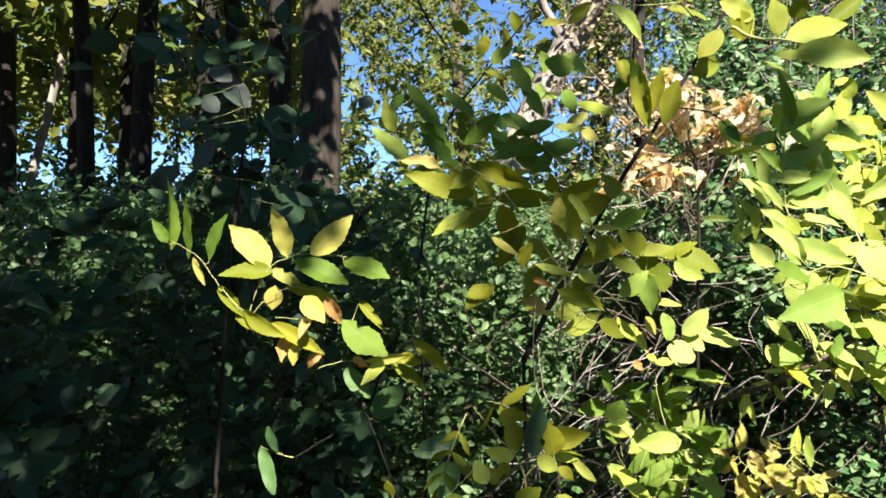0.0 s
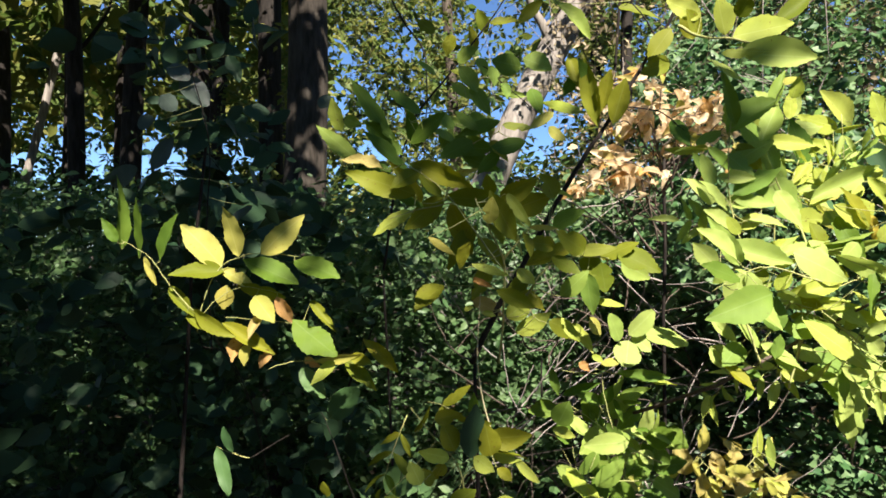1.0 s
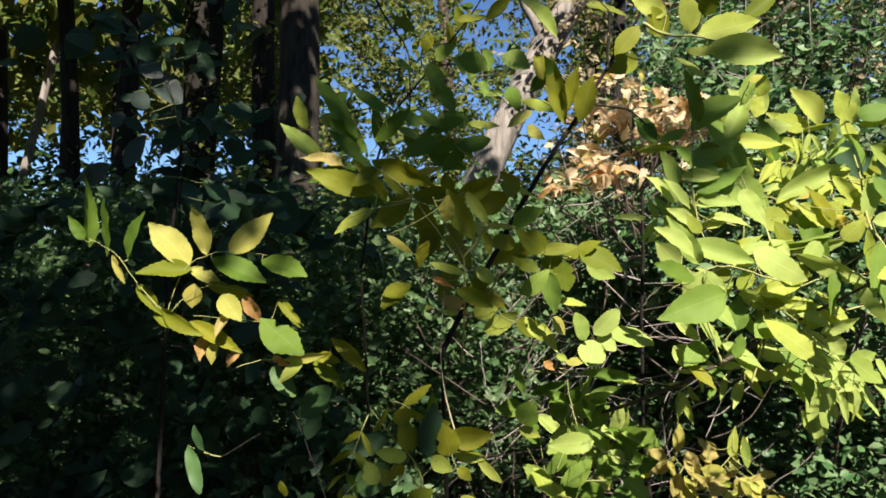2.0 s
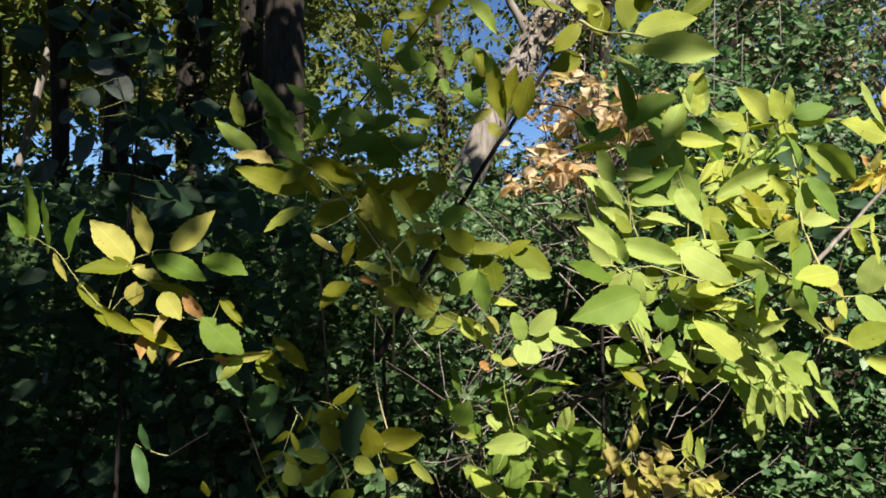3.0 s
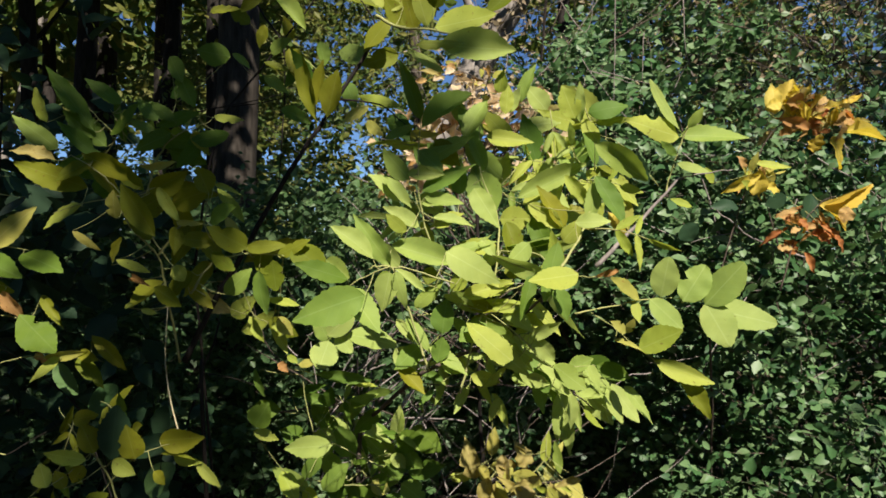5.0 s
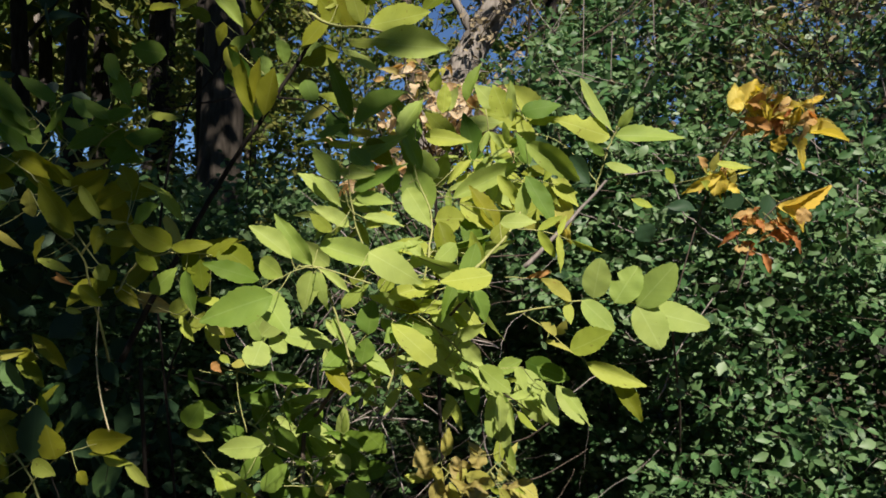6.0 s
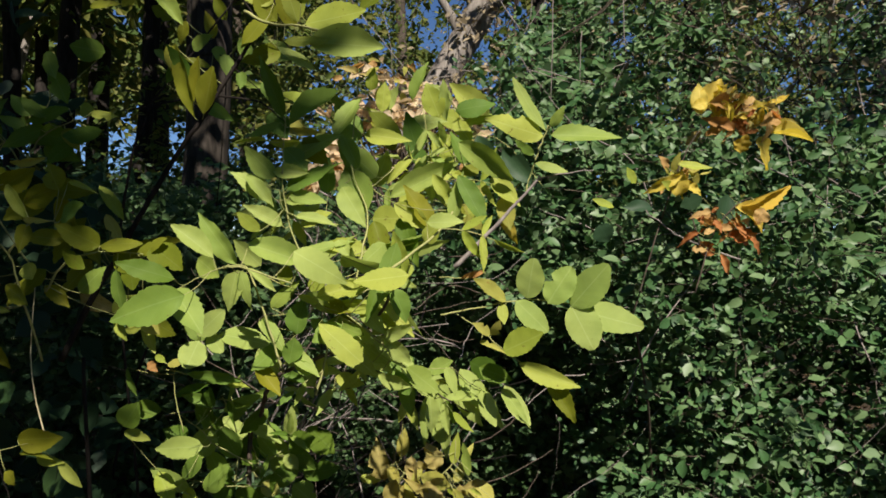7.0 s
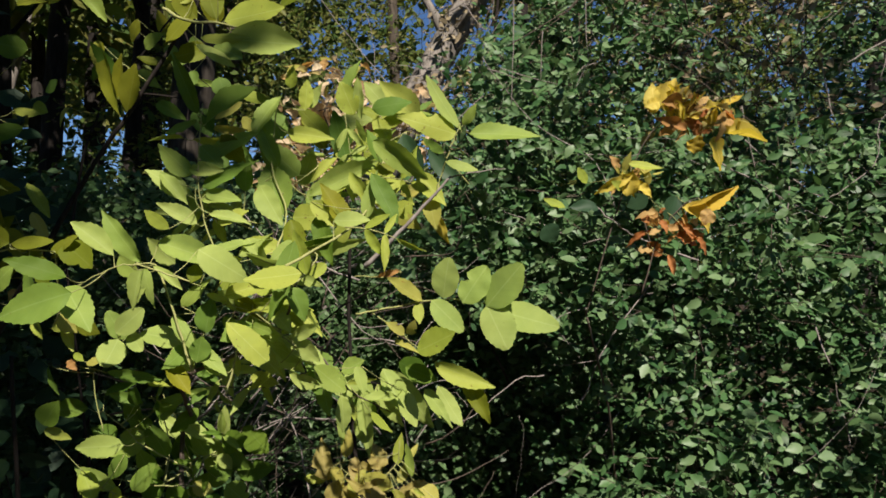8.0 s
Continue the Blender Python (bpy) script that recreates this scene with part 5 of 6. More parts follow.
leaflet(spray, "l", 0.842, 1.159, 1.707, 0.836, 1.139, 1.765, 0.018)
leaflet(spray, "g", 0.857, 1.173, 1.725, 0.913, 1.154, 1.738, 0.036)
leaflet(spray, "y", 0.874, 1.193, 1.713, 0.930, 1.175, 1.718, 0.015)
leaflet(spray, "y", 0.883, 1.208, 1.680, 0.856, 1.215, 1.723, 0.029)
leaflet(spray, "g", 0.873, 1.180, 1.641, 0.855, 1.171, 1.691, 0.029)
leaflet(spray, "g", 0.863, 1.144, 1.671, 0.942, 1.137, 1.613, 0.042)
leaflet(spray, "g", 0.863, 1.137, 1.619, 0.904, 1.115, 1.548, 0.033)
leaflet(spray, "l", 0.857, 1.142, 1.549, 0.869, 1.140, 1.622, 0.029)
leaflet(spray, "l", 0.819, 1.065, 1.542, 0.870, 1.064, 1.544, 0.026)
leaflet(spray, "y", 0.822, 1.180, 1.624, 0.869, 1.167, 1.565, 0.025)
leaflet(spray, "y", 0.761, 1.174, 1.575, 0.818, 1.175, 1.536, 0.034)
leaflet(spray, "m", 0.822, 1.175, 1.536, 0.782, 1.170, 1.604, 0.038)
leaflet(spray, "y", 0.813, 1.135, 1.514, 0.837, 1.117, 1.547, 0.033)
leaflet(spray, "y", 0.793, 1.027, 1.464, 0.776, 1.009, 1.525, 0.024)
leaflet(spray, "m", 0.897, 1.170, 1.632, 0.858, 1.157, 1.621, 0.024)
fill(spray, 'ygyl', 6, 0.055, 0.05)

spray = Spray(plant, STALK)
stalk(spray, 0.002, (0.787, 0.949, 1.477), (0.780, 0.998, 1.453), (0.781, 1.145, 1.491), (0.719, 1.167, 1.498))
leaflet(spray, "l", 0.713, 1.178, 1.498, 0.820, 1.168, 1.533, 0.022)
leaflet(spray, "l", 0.725, 1.171, 1.498, 0.846, 1.173, 1.510, 0.014)
leaflet(spray, "l", 0.696, 1.056, 1.492, 0.801, 1.060, 1.448, 0.024)
leaflet(spray, "y", 0.802, 0.942, 1.471, 0.738, 0.923, 1.460, 0.042)
leaflet(spray, "g", 0.778, 0.988, 1.450, 0.799, 0.982, 1.409, 0.029)
leaflet(spray, "y", 0.724, 1.182, 1.488, 0.650, 1.172, 1.509, 0.034)
leaflet(spray, "l", 0.691, 1.134, 1.471, 0.703, 1.110, 1.500, 0.024)
leaflet(spray, "y", 0.634, 1.136, 1.472, 0.669, 1.117, 1.482, 0.018)

spray = Spray(plant, TWIG_GREY)
stalk(spray, 0.004, (0.861, 1.110, 1.477), (0.901, 1.110, 1.519), (0.947, 1.110, 1.569), (0.987, 1.110, 1.615))
stalk(spray, 0.0014, (0.987, 1.110, 1.613), (1.023, 1.110, 1.622), (1.068, 1.110, 1.628))
spray = Spray(plant, STALK)
stalk(spray, 0.0017, (0.964, 1.110, 1.585), (0.976, 1.110, 1.632), (0.991, 1.110, 1.675), (0.998, 1.110, 1.694))
leaflet(spray, "y", 0.994, 1.138, 1.682, 0.908, 1.109, 1.703, 0.043)
leaflet(spray, "l", 1.001, 1.146, 1.689, 0.941, 1.137, 1.762, 0.032)
leaflet(spray, "l", 1.014, 1.194, 1.693, 1.124, 1.189, 1.694, 0.039)
leaflet(spray, "l", 0.978, 1.096, 1.635, 1.024, 1.094, 1.624, 0.017)
leaflet(spray, "g", 1.003, 1.122, 1.694, 1.019, 1.104, 1.719, 0.017)
leaflet(spray, "g", 0.975, 1.090, 1.647, 0.946, 1.070, 1.664, 0.015)

spray = Spray(plant, STALK)
stalk(spray, 0.0016, (0.839, 1.170, 1.397), (0.898, 1.170, 1.409), (0.979, 1.170, 1.425), (1.052, 1.170, 1.419))
stalk(spray, 0.001, (0.866, 1.170, 1.398), (0.903, 1.170, 1.376), (0.940, 1.170, 1.346), (0.986, 1.170, 1.311))
stalk(spray, 0.001, (0.837, 1.170, 1.458), (0.879, 1.170, 1.457), (0.910, 1.170, 1.467))
leaflet(spray, "r", 0.978, 1.165, 1.427, 0.984, 1.147, 1.487, 0.042)
leaflet(spray, "r", 1.009, 1.150, 1.421, 1.042, 1.149, 1.478, 0.047)
leaflet(spray, "r", 1.047, 1.157, 1.416, 1.094, 1.129, 1.481, 0.049)
leaflet(spray, "r", 1.047, 1.158, 1.418, 1.078, 1.135, 1.356, 0.052)
leaflet(spray, "r", 1.057, 1.187, 1.410, 1.157, 1.159, 1.386, 0.048)
leaflet(spray, "r", 0.960, 1.164, 1.423, 1.009, 1.153, 1.379, 0.036)
leaflet(spray, "Y", 0.945, 1.171, 1.421, 0.891, 1.148, 1.454, 0.027)
leaflet(spray, "Y", 0.919, 1.154, 1.369, 0.898, 1.132, 1.388, 0.018)
leaflet(spray, "Y", 0.923, 1.182, 1.365, 0.933, 1.156, 1.385, 0.018)
leaflet(spray, "y", 0.940, 1.151, 1.343, 0.998, 1.123, 1.376, 0.045)
leaflet(spray, "y", 0.967, 1.154, 1.325, 1.058, 1.143, 1.292, 0.032)
leaflet(spray, "m", 1.003, 1.174, 1.315, 1.055, 1.147, 1.239, 0.031)
leaflet(spray, "Y", 0.903, 1.164, 1.356, 0.939, 1.136, 1.349, 0.013)
leaflet(spray, "y", 0.939, 1.172, 1.419, 0.942, 1.162, 1.386, 0.020)
leaflet(spray, "o", 0.909, 1.163, 1.469, 0.873, 1.157, 1.460, 0.011)
leaflet(spray, "l", 0.878, 1.403, 1.265, 0.959, 1.399, 1.161, 0.049)
leaflet(spray, "l", 0.967, 1.448, 1.228, 1.015, 1.418, 1.161, 0.039)
leaflet(spray, "l", 0.836, 1.286, 1.250, 0.854, 1.285, 1.138, 0.026)
leaflet(spray, "d", 0.894, 1.369, 1.288, 0.952, 1.353, 1.265, 0.050)
leaflet(spray, "l", 0.805, 1.296, 1.283, 0.861, 1.289, 1.240, 0.037)

spray = Spray(plant, STALK)
stalk(spray, 0.001, (1.018, 1.320, 1.620), (0.955, 1.320, 1.691), (0.903, 1.320, 1.715))
leaflet(spray, "k", 0.897, 1.300, 1.707, 0.934, 1.292, 1.634, 0.047)
leaflet(spray, "k", 0.944, 1.318, 1.688, 0.995, 1.314, 1.627, 0.043)
leaflet(spray, "y", 0.792, 1.290, 1.653, 0.813, 1.291, 1.603, 0.031)
leaflet(spray, "y", 0.925, 1.313, 1.638, 0.975, 1.297, 1.587, 0.041)
leaflet(spray, "Y", 0.946, 1.316, 1.598, 0.956, 1.294, 1.546, 0.037)
leaflet(spray, "y", 0.894, 1.316, 1.627, 0.854, 1.296, 1.594, 0.041)
leaflet(spray, "y", 0.885, 1.318, 1.566, 0.915, 1.310, 1.586, 0.041)

# A tall feathered shoot and the leaves behind it.
spray = Spray(plant, STALK)
stalk(spray, 0.0016, (0.621, 1.170, 1.471), (0.594, 1.170, 1.534), (0.581, 1.170, 1.606), (0.582, 1.170, 1.688), (0.586, 1.170, 1.728))
leaflet(spray, "l", 0.562, 1.175, 1.582, 0.506, 1.153, 1.618, 0.038)
leaflet(spray, "l", 0.566, 1.182, 1.614, 0.524, 1.154, 1.657, 0.035)
leaflet(spray, "l", 0.563, 1.180, 1.623, 0.615, 1.152, 1.623, 0.027)
leaflet(spray, "d", 0.585, 1.151, 1.707, 0.552, 1.137, 1.794, 0.027)
leaflet(spray, "g", 0.585, 1.188, 1.698, 0.655, 1.168, 1.758, 0.048)
leaflet(spray, "g", 0.589, 1.186, 1.640, 0.660, 1.183, 1.697, 0.049)
leaflet(spray, "g", 0.589, 1.169, 1.593, 0.662, 1.161, 1.647, 0.042)
leaflet(spray, "l", 0.592, 1.172, 1.583, 0.653, 1.155, 1.573, 0.025)
leaflet(spray, "l", 0.607, 1.151, 1.550, 0.669, 1.144, 1.545, 0.025)
leaflet(spray, "l", 0.584, 1.161, 1.535, 0.534, 1.134, 1.565, 0.027)
leaflet(spray, "g", 0.573, 1.181, 1.703, 0.530, 1.176, 1.676, 0.026)
leaflet(spray, "y", 0.552, 1.182, 1.673, 0.495, 1.178, 1.672, 0.008)
leaflet(spray, "g", 0.581, 1.175, 1.661, 0.619, 1.171, 1.625, 0.036)
spray = Spray(plant, STALK)
stalk(spray, 0.0016, (0.752, 1.360, 1.457), (0.750, 1.360, 1.542), (0.759, 1.360, 1.627), (0.776, 1.360, 1.713), (0.798, 1.360, 1.766))
stalk(spray, 0.0012, (0.759, 1.360, 1.627), (0.704, 1.360, 1.669), (0.672, 1.360, 1.710), (0.644, 1.360, 1.752))
stalk(spray, 0.0012, (0.773, 1.380, 1.716), (0.840, 1.380, 1.744), (0.915, 1.380, 1.756))
leaflet(spray, "g", 0.722, 1.260, 1.625, 0.661, 1.234, 1.681, 0.057)
leaflet(spray, "g", 0.684, 1.288, 1.689, 0.656, 1.282, 1.753, 0.046)
leaflet(spray, "l", 0.713, 1.319, 1.612, 0.736, 1.293, 1.671, 0.037)
leaflet(spray, "g", 0.664, 1.342, 1.733, 0.633, 1.313, 1.779, 0.031)
leaflet(spray, "l", 0.842, 1.552, 1.802, 0.797, 1.531, 1.850, 0.054)
leaflet(spray, "y", 0.917, 1.388, 1.745, 0.852, 1.360, 1.811, 0.054)
leaflet(spray, "y", 0.877, 1.388, 1.734, 0.809, 1.359, 1.766, 0.032)
leaflet(spray, "g", 0.772, 1.416, 1.790, 0.791, 1.407, 1.865, 0.029)
leaflet(spray, "d", 0.798, 1.324, 1.644, 0.769, 1.319, 1.747, 0.045)
leaflet(spray, "y", 0.756, 1.366, 1.702, 0.693, 1.364, 1.762, 0.036)
leaflet(spray, "m", 0.742, 1.392, 1.690, 0.701, 1.374, 1.740, 0.039)
leaflet(spray, "l", 0.806, 1.330, 1.551, 0.872, 1.310, 1.569, 0.033)
leaflet(spray, "l", 0.811, 1.374, 1.619, 0.860, 1.364, 1.582, 0.032)
leaflet(spray, "y", 0.822, 1.413, 1.698, 0.883, 1.398, 1.714, 0.035)
leaflet(spray, "y", 0.808, 1.393, 1.653, 0.875, 1.378, 1.634, 0.037)
leaflet(spray, "m", 0.830, 1.408, 1.606, 0.880, 1.406, 1.579, 0.040)
leaflet(spray, "Y", 0.884, 1.439, 1.609, 0.924, 1.438, 1.629, 0.034)
leaflet(spray, "Y", 0.868, 1.430, 1.589, 0.920, 1.405, 1.545, 0.038)
leaflet(spray, "G", 0.946, 1.401, 1.575, 0.974, 1.377, 1.526, 0.026)
leaflet(spray, "l", 0.673, 1.195, 1.601, 0.713, 1.177, 1.541, 0.041)
leaflet(spray, "l", 0.647, 1.180, 1.485, 0.702, 1.179, 1.518, 0.027)
leaflet(spray, "d", 0.773, 1.187, 1.557, 0.804, 1.159, 1.476, 0.037)
leaflet(spray, "m", 0.727, 1.188, 1.546, 0.753, 1.165, 1.474, 0.039)
spray = Spray(plant, STALK)
stalk(spray, 0.0014, (0.790, 1.100, 1.333), (0.755, 1.100, 1.357), (0.703, 1.100, 1.399), (0.652, 1.100, 1.414))
leaflet(spray, "y", 0.654, 1.117, 1.428, 0.727, 1.089, 1.453, 0.024)
leaflet(spray, "l", 0.568, 1.114, 1.394, 0.608, 1.103, 1.345, 0.024)
leaflet(spray, "g", 0.589, 1.141, 1.345, 0.552, 1.118, 1.313, 0.040)
leaflet(spray, "l", 0.605, 1.104, 1.349, 0.661, 1.082, 1.312, 0.025)
leaflet(spray, "y", 0.661, 1.082, 1.389, 0.749, 1.056, 1.321, 0.040)
leaflet(spray, "d", 0.759, 1.061, 1.469, 0.738, 1.033, 1.402, 0.023)
leaflet(spray, "g", 0.408, 1.234, 1.280, 0.497, 1.223, 1.269, 0.019)
leaflet(spray, "l", 0.719, 1.104, 1.411, 0.759, 1.077, 1.377, 0.029)
leaflet(spray, "l", 0.756, 1.094, 1.367, 0.797, 1.066, 1.392, 0.022)
leaflet(spray, "y", 0.694, 1.102, 1.415, 0.755, 1.092, 1.411, 0.015)
leaflet(spray, "y", 0.746, 1.093, 1.434, 0.799, 1.087, 1.373, 0.022)
leaflet(spray, "l", 0.779, 1.183, 1.304, 0.826, 1.179, 1.274, 0.033)
leaflet(spray, "g", 0.815, 1.308, 1.247, 0.863, 1.278, 1.200, 0.033)
leaflet(spray, "l", 0.828, 1.286, 1.201, 0.854, 1.285, 1.152, 0.030)

plant = sapling((0.5, 1.55, 0), "low ash sapling with green leaves near the ground", (0.48, 1.5, 0.5), (0.46, 1.48, 0.8), radius=0.005)
spray = Spray(plant, STALK)
stalk(spray, 0.002, (0.416, 1.295, 0.911), (0.433, 1.418, 1.026), (0.438, 1.413, 1.131), (0.418, 1.384, 1.206))
stalk(spray, 0.002, (0.433, 1.418, 1.026), (0.511, 1.507, 1.070), (0.553, 1.463, 1.119))
stalk(spray, 0.001, (0.443, 1.387, 0.981), (0.363, 1.313, 1.051))
leaflet(spray, "d", 0.396, 1.376, 1.154, 0.379, 1.361, 1.217, 0.039)
leaflet(spray, "g", 0.431, 1.396, 1.161, 0.473, 1.393, 1.204, 0.053)
leaflet(spray, "d", 0.302, 1.230, 1.187, 0.323, 1.232, 1.226, 0.046)
leaflet(spray, "g", 0.417, 1.356, 1.146, 0.366, 1.338, 1.105, 0.054)
leaflet(spray, "l", 0.445, 1.443, 1.146, 0.518, 1.442, 1.103, 0.030)
leaflet(spray, "d", 0.447, 1.471, 1.115, 0.461, 1.454, 1.047, 0.049)
leaflet(spray, "g", 0.487, 1.518, 1.091, 0.512, 1.495, 1.010, 0.056)
leaflet(spray, "d", 0.530, 1.465, 1.092, 0.583, 1.443, 1.115, 0.050)
leaflet(spray, "g", 0.555, 1.476, 1.079, 0.571, 1.480, 1.016, 0.043)
leaflet(spray, "l", 0.519, 1.473, 1.068, 0.546, 1.478, 1.040, 0.031)
leaflet(spray, "d", 0.431, 1.395, 1.068, 0.420, 1.388, 0.997, 0.052)
leaflet(spray, "y", 0.331, 1.304, 1.086, 0.365, 1.280, 1.042, 0.037)
leaflet(spray, "y", 0.363, 1.345, 1.040, 0.397, 1.315, 1.023, 0.032)
leaflet(spray, "g", 0.542, 1.460, 1.013, 0.589, 1.446, 0.981, 0.054)
leaflet(spray, "Y", 0.481, 1.440, 1.019, 0.519, 1.444, 1.004, 0.036)
leaflet(spray, "d", 0.446, 1.414, 1.028, 0.480, 1.400, 0.970, 0.053)
leaflet(spray, "y", 0.296, 1.243, 1.175, 0.337, 1.243, 1.161, 0.022)
leaflet(spray, "g", 0.395, 1.330, 1.110, 0.363, 1.330, 1.056, 0.032)
leaflet(spray, "d", 0.514, 1.420, 1.003, 0.558, 1.408, 0.951, 0.057)
leaflet(spray, "g", 0.384, 1.302, 1.013, 0.353, 1.272, 0.973, 0.052)
leaflet(spray, "d", 0.500, 1.412, 1.178, 0.453, 1.390, 1.137, 0.035)
fill(spray, 'ggd', 4, 0.05, -0.01)

spray = Spray(plant, STALK)
stalk(spray, 0.0016, (0.498, 1.450, 0.967), (0.474, 1.450, 1.047), (0.449, 1.450, 1.126), (0.413, 1.450, 1.194))
stalk(spray, 0.0014, (0.516, 1.320, 1.091), (0.432, 1.320, 1.130), (0.400, 1.320, 1.160), (0.358, 1.320, 1.190))
stalk(spray, 0.0014, (0.515, 1.360, 1.045), (0.439, 1.360, 1.043), (0.364, 1.360, 1.052))
stalk(spray, 0.0014, (0.482, 1.500, 0.971), (0.529, 1.500, 1.044), (0.551, 1.500, 1.104))
leaflet(spray, "d", 0.321, 1.339, 1.190, 0.264, 1.323, 1.189, 0.038)
leaflet(spray, "l", 0.433, 1.246, 1.152, 0.355, 1.239, 1.147, 0.043)
leaflet(spray, "l", 0.373, 1.344, 1.041, 0.314, 1.319, 1.088, 0.038)
leaflet(spray, "g", 0.415, 1.358, 1.198, 0.358, 1.346, 1.216, 0.025)
leaflet(spray, "d", 0.406, 1.342, 1.197, 0.420, 1.315, 1.237, 0.029)
leaflet(spray, "g", 0.423, 1.381, 1.179, 0.490, 1.367, 1.217, 0.032)
leaflet(spray, "l", 0.371, 1.534, 1.128, 0.449, 1.530, 1.074, 0.036)
leaflet(spray, "l", 0.527, 1.479, 1.095, 0.534, 1.451, 1.170, 0.032)
leaflet(spray, "d", 0.561, 1.505, 1.120, 0.621, 1.482, 1.076, 0.057)
leaflet(spray, "g", 0.461, 1.484, 1.106, 0.501, 1.471, 1.070, 0.042)
leaflet(spray, "d", 0.417, 1.386, 1.132, 0.383, 1.361, 1.175, 0.039)
leaflet(spray, "g", 0.448, 1.392, 1.087, 0.419, 1.378, 1.156, 0.052)
leaflet(spray, "d", 0.467, 1.470, 1.028, 0.440, 1.444, 1.093, 0.053)
leaflet(spray, "g", 0.425, 1.399, 1.040, 0.385, 1.385, 1.098, 0.048)
leaflet(spray, "d", 0.516, 1.500, 1.067, 0.582, 1.478, 1.041, 0.042)
leaflet(spray, "g", 0.500, 1.479, 1.003, 0.548, 1.470, 1.054, 0.046)
leaflet(spray, "d", 0.554, 1.496, 1.022, 0.626, 1.492, 1.037, 0.049)
leaflet(spray, "g", 0.399, 1.355, 1.033, 0.441, 1.325, 1.087, 0.042)
leaflet(spray, "d", 0.354, 1.378, 1.121, 0.319, 1.360, 1.147, 0.043)
leaflet(spray, "d", 0.475, 1.450, 0.989, 0.512, 1.440, 1.040, 0.039)
leaflet(spray, "g", 0.465, 1.434, 1.199, 0.524, 1.425, 1.214, 0.022)
leaflet(spray, "d", 0.334, 1.371, 1.209, 0.399, 1.345, 1.238, 0.019)

plant = sapling((0.13, 1.2, 0), "low ash sapling with yellow and dark leaves", (0.15, 1.15, 0.5), (0.16, 1.1, 1.0), radius=0.005)
spray = Spray(plant, STALK)
stalk(spray, 0.002, (0.142, 1.136, 0.983), (0.136, 1.095, 1.090), (0.119, 1.071, 1.168), (0.081, 1.067, 1.212), (0.048, 1.077, 1.253))
stalk(spray, 0.001, (0.127, 1.075, 1.141), (0.167, 1.089, 1.180), (0.193, 1.160, 1.178))
leaflet(spray, "m", 0.085, 1.049, 1.241, 0.125, 1.047, 1.250, 0.026)
leaflet(spray, "y", 0.108, 1.043, 1.184, 0.063, 1.019, 1.201, 0.025)
leaflet(spray, "m", 0.116, 1.051, 1.192, 0.099, 1.045, 1.235, 0.036)
leaflet(spray, "m", 0.147, 1.101, 1.211, 0.175, 1.082, 1.226, 0.019)
leaflet(spray, "m", 0.172, 1.061, 1.182, 0.164, 1.047, 1.231, 0.040)
leaflet(spray, "m", 0.171, 1.148, 1.184, 0.242, 1.149, 1.191, 0.043)
leaflet(spray, "m", 0.176, 1.145, 1.164, 0.234, 1.139, 1.164, 0.012)
leaflet(spray, "y", 0.145, 1.050, 1.184, 0.176, 1.048, 1.163, 0.027)
leaflet(spray, "y", 0.182, 1.180, 1.148, 0.229, 1.171, 1.142, 0.019)
leaflet(spray, "y", 0.219, 1.179, 1.144, 0.257, 1.180, 1.102, 0.019)
leaflet(spray, "m", 0.099, 1.053, 1.174, 0.086, 1.048, 1.148, 0.025)
leaflet(spray, "y", 0.065, 1.019, 1.152, 0.051, 1.023, 1.183, 0.030)
leaflet(spray, "m", -0.082, 1.066, 1.117, -0.087, 1.057, 1.141, 0.024)
leaflet(spray, "m", 0.184, 1.099, 1.151, 0.205, 1.085, 1.137, 0.020)
leaflet(spray, "m", 0.081, 1.035, 1.145, 0.069, 1.033, 1.170, 0.022)
leaflet(spray, "d", 0.143, 1.086, 1.232, 0.146, 1.061, 1.274, 0.017)
leaflet(spray, "k", 0.140, 1.054, 1.181, 0.146, 1.055, 1.260, 0.048)
leaflet(spray, "m", 0.053, 1.074, 1.214, 0.077, 1.063, 1.256, 0.010)
leaflet(spray, "y", 0.008, 1.068, 1.117, 0.039, 1.051, 1.089, 0.033)
leaflet(spray, "m", 0.110, 1.036, 1.113, 0.145, 1.030, 1.140, 0.034)
leaflet(spray, "m", 0.194, 1.156, 1.086, 0.225, 1.130, 1.059, 0.037)
fill(spray, 'mdm', 2, 0.045, 0.05)

plant = sapling((0.85, 1.75, 0), "low ash sapling with withering tan and yellow leaves", (0.83, 1.72, 0.5), (0.82, 1.7, 0.75), radius=0.005)
spray = Spray(plant, STALK)
stalk(spray, 0.002, (0.810, 1.700, 0.726), (0.822, 1.700, 0.919), (0.869, 1.700, 0.989), (0.873, 1.700, 1.044))
stalk(spray, 0.001, (0.822, 1.700, 0.919), (0.739, 1.700, 0.974), (0.724, 1.700, 1.036))
leaflet(spray, "t", 0.702, 1.719, 0.937, 0.681, 1.701, 1.017, 0.055)
leaflet(spray, "Y", 0.744, 1.722, 0.992, 0.751, 1.710, 1.057, 0.033)
leaflet(spray, "t", 0.769, 1.713, 0.998, 0.782, 1.695, 0.932, 0.041)
leaflet(spray, "t", 0.827, 1.719, 0.966, 0.814, 1.716, 1.025, 0.058)
leaflet(spray, "Y", 0.791, 1.689, 0.961, 0.860, 1.683, 0.939, 0.050)
leaflet(spray, "y", 0.870, 1.701, 0.986, 0.880, 1.705, 1.059, 0.028)
leaflet(spray, "g", 0.907, 1.690, 0.962, 0.893, 1.690, 1.040, 0.025)
leaflet(spray, "Y", 0.900, 1.729, 0.924, 0.954, 1.716, 0.884, 0.055)
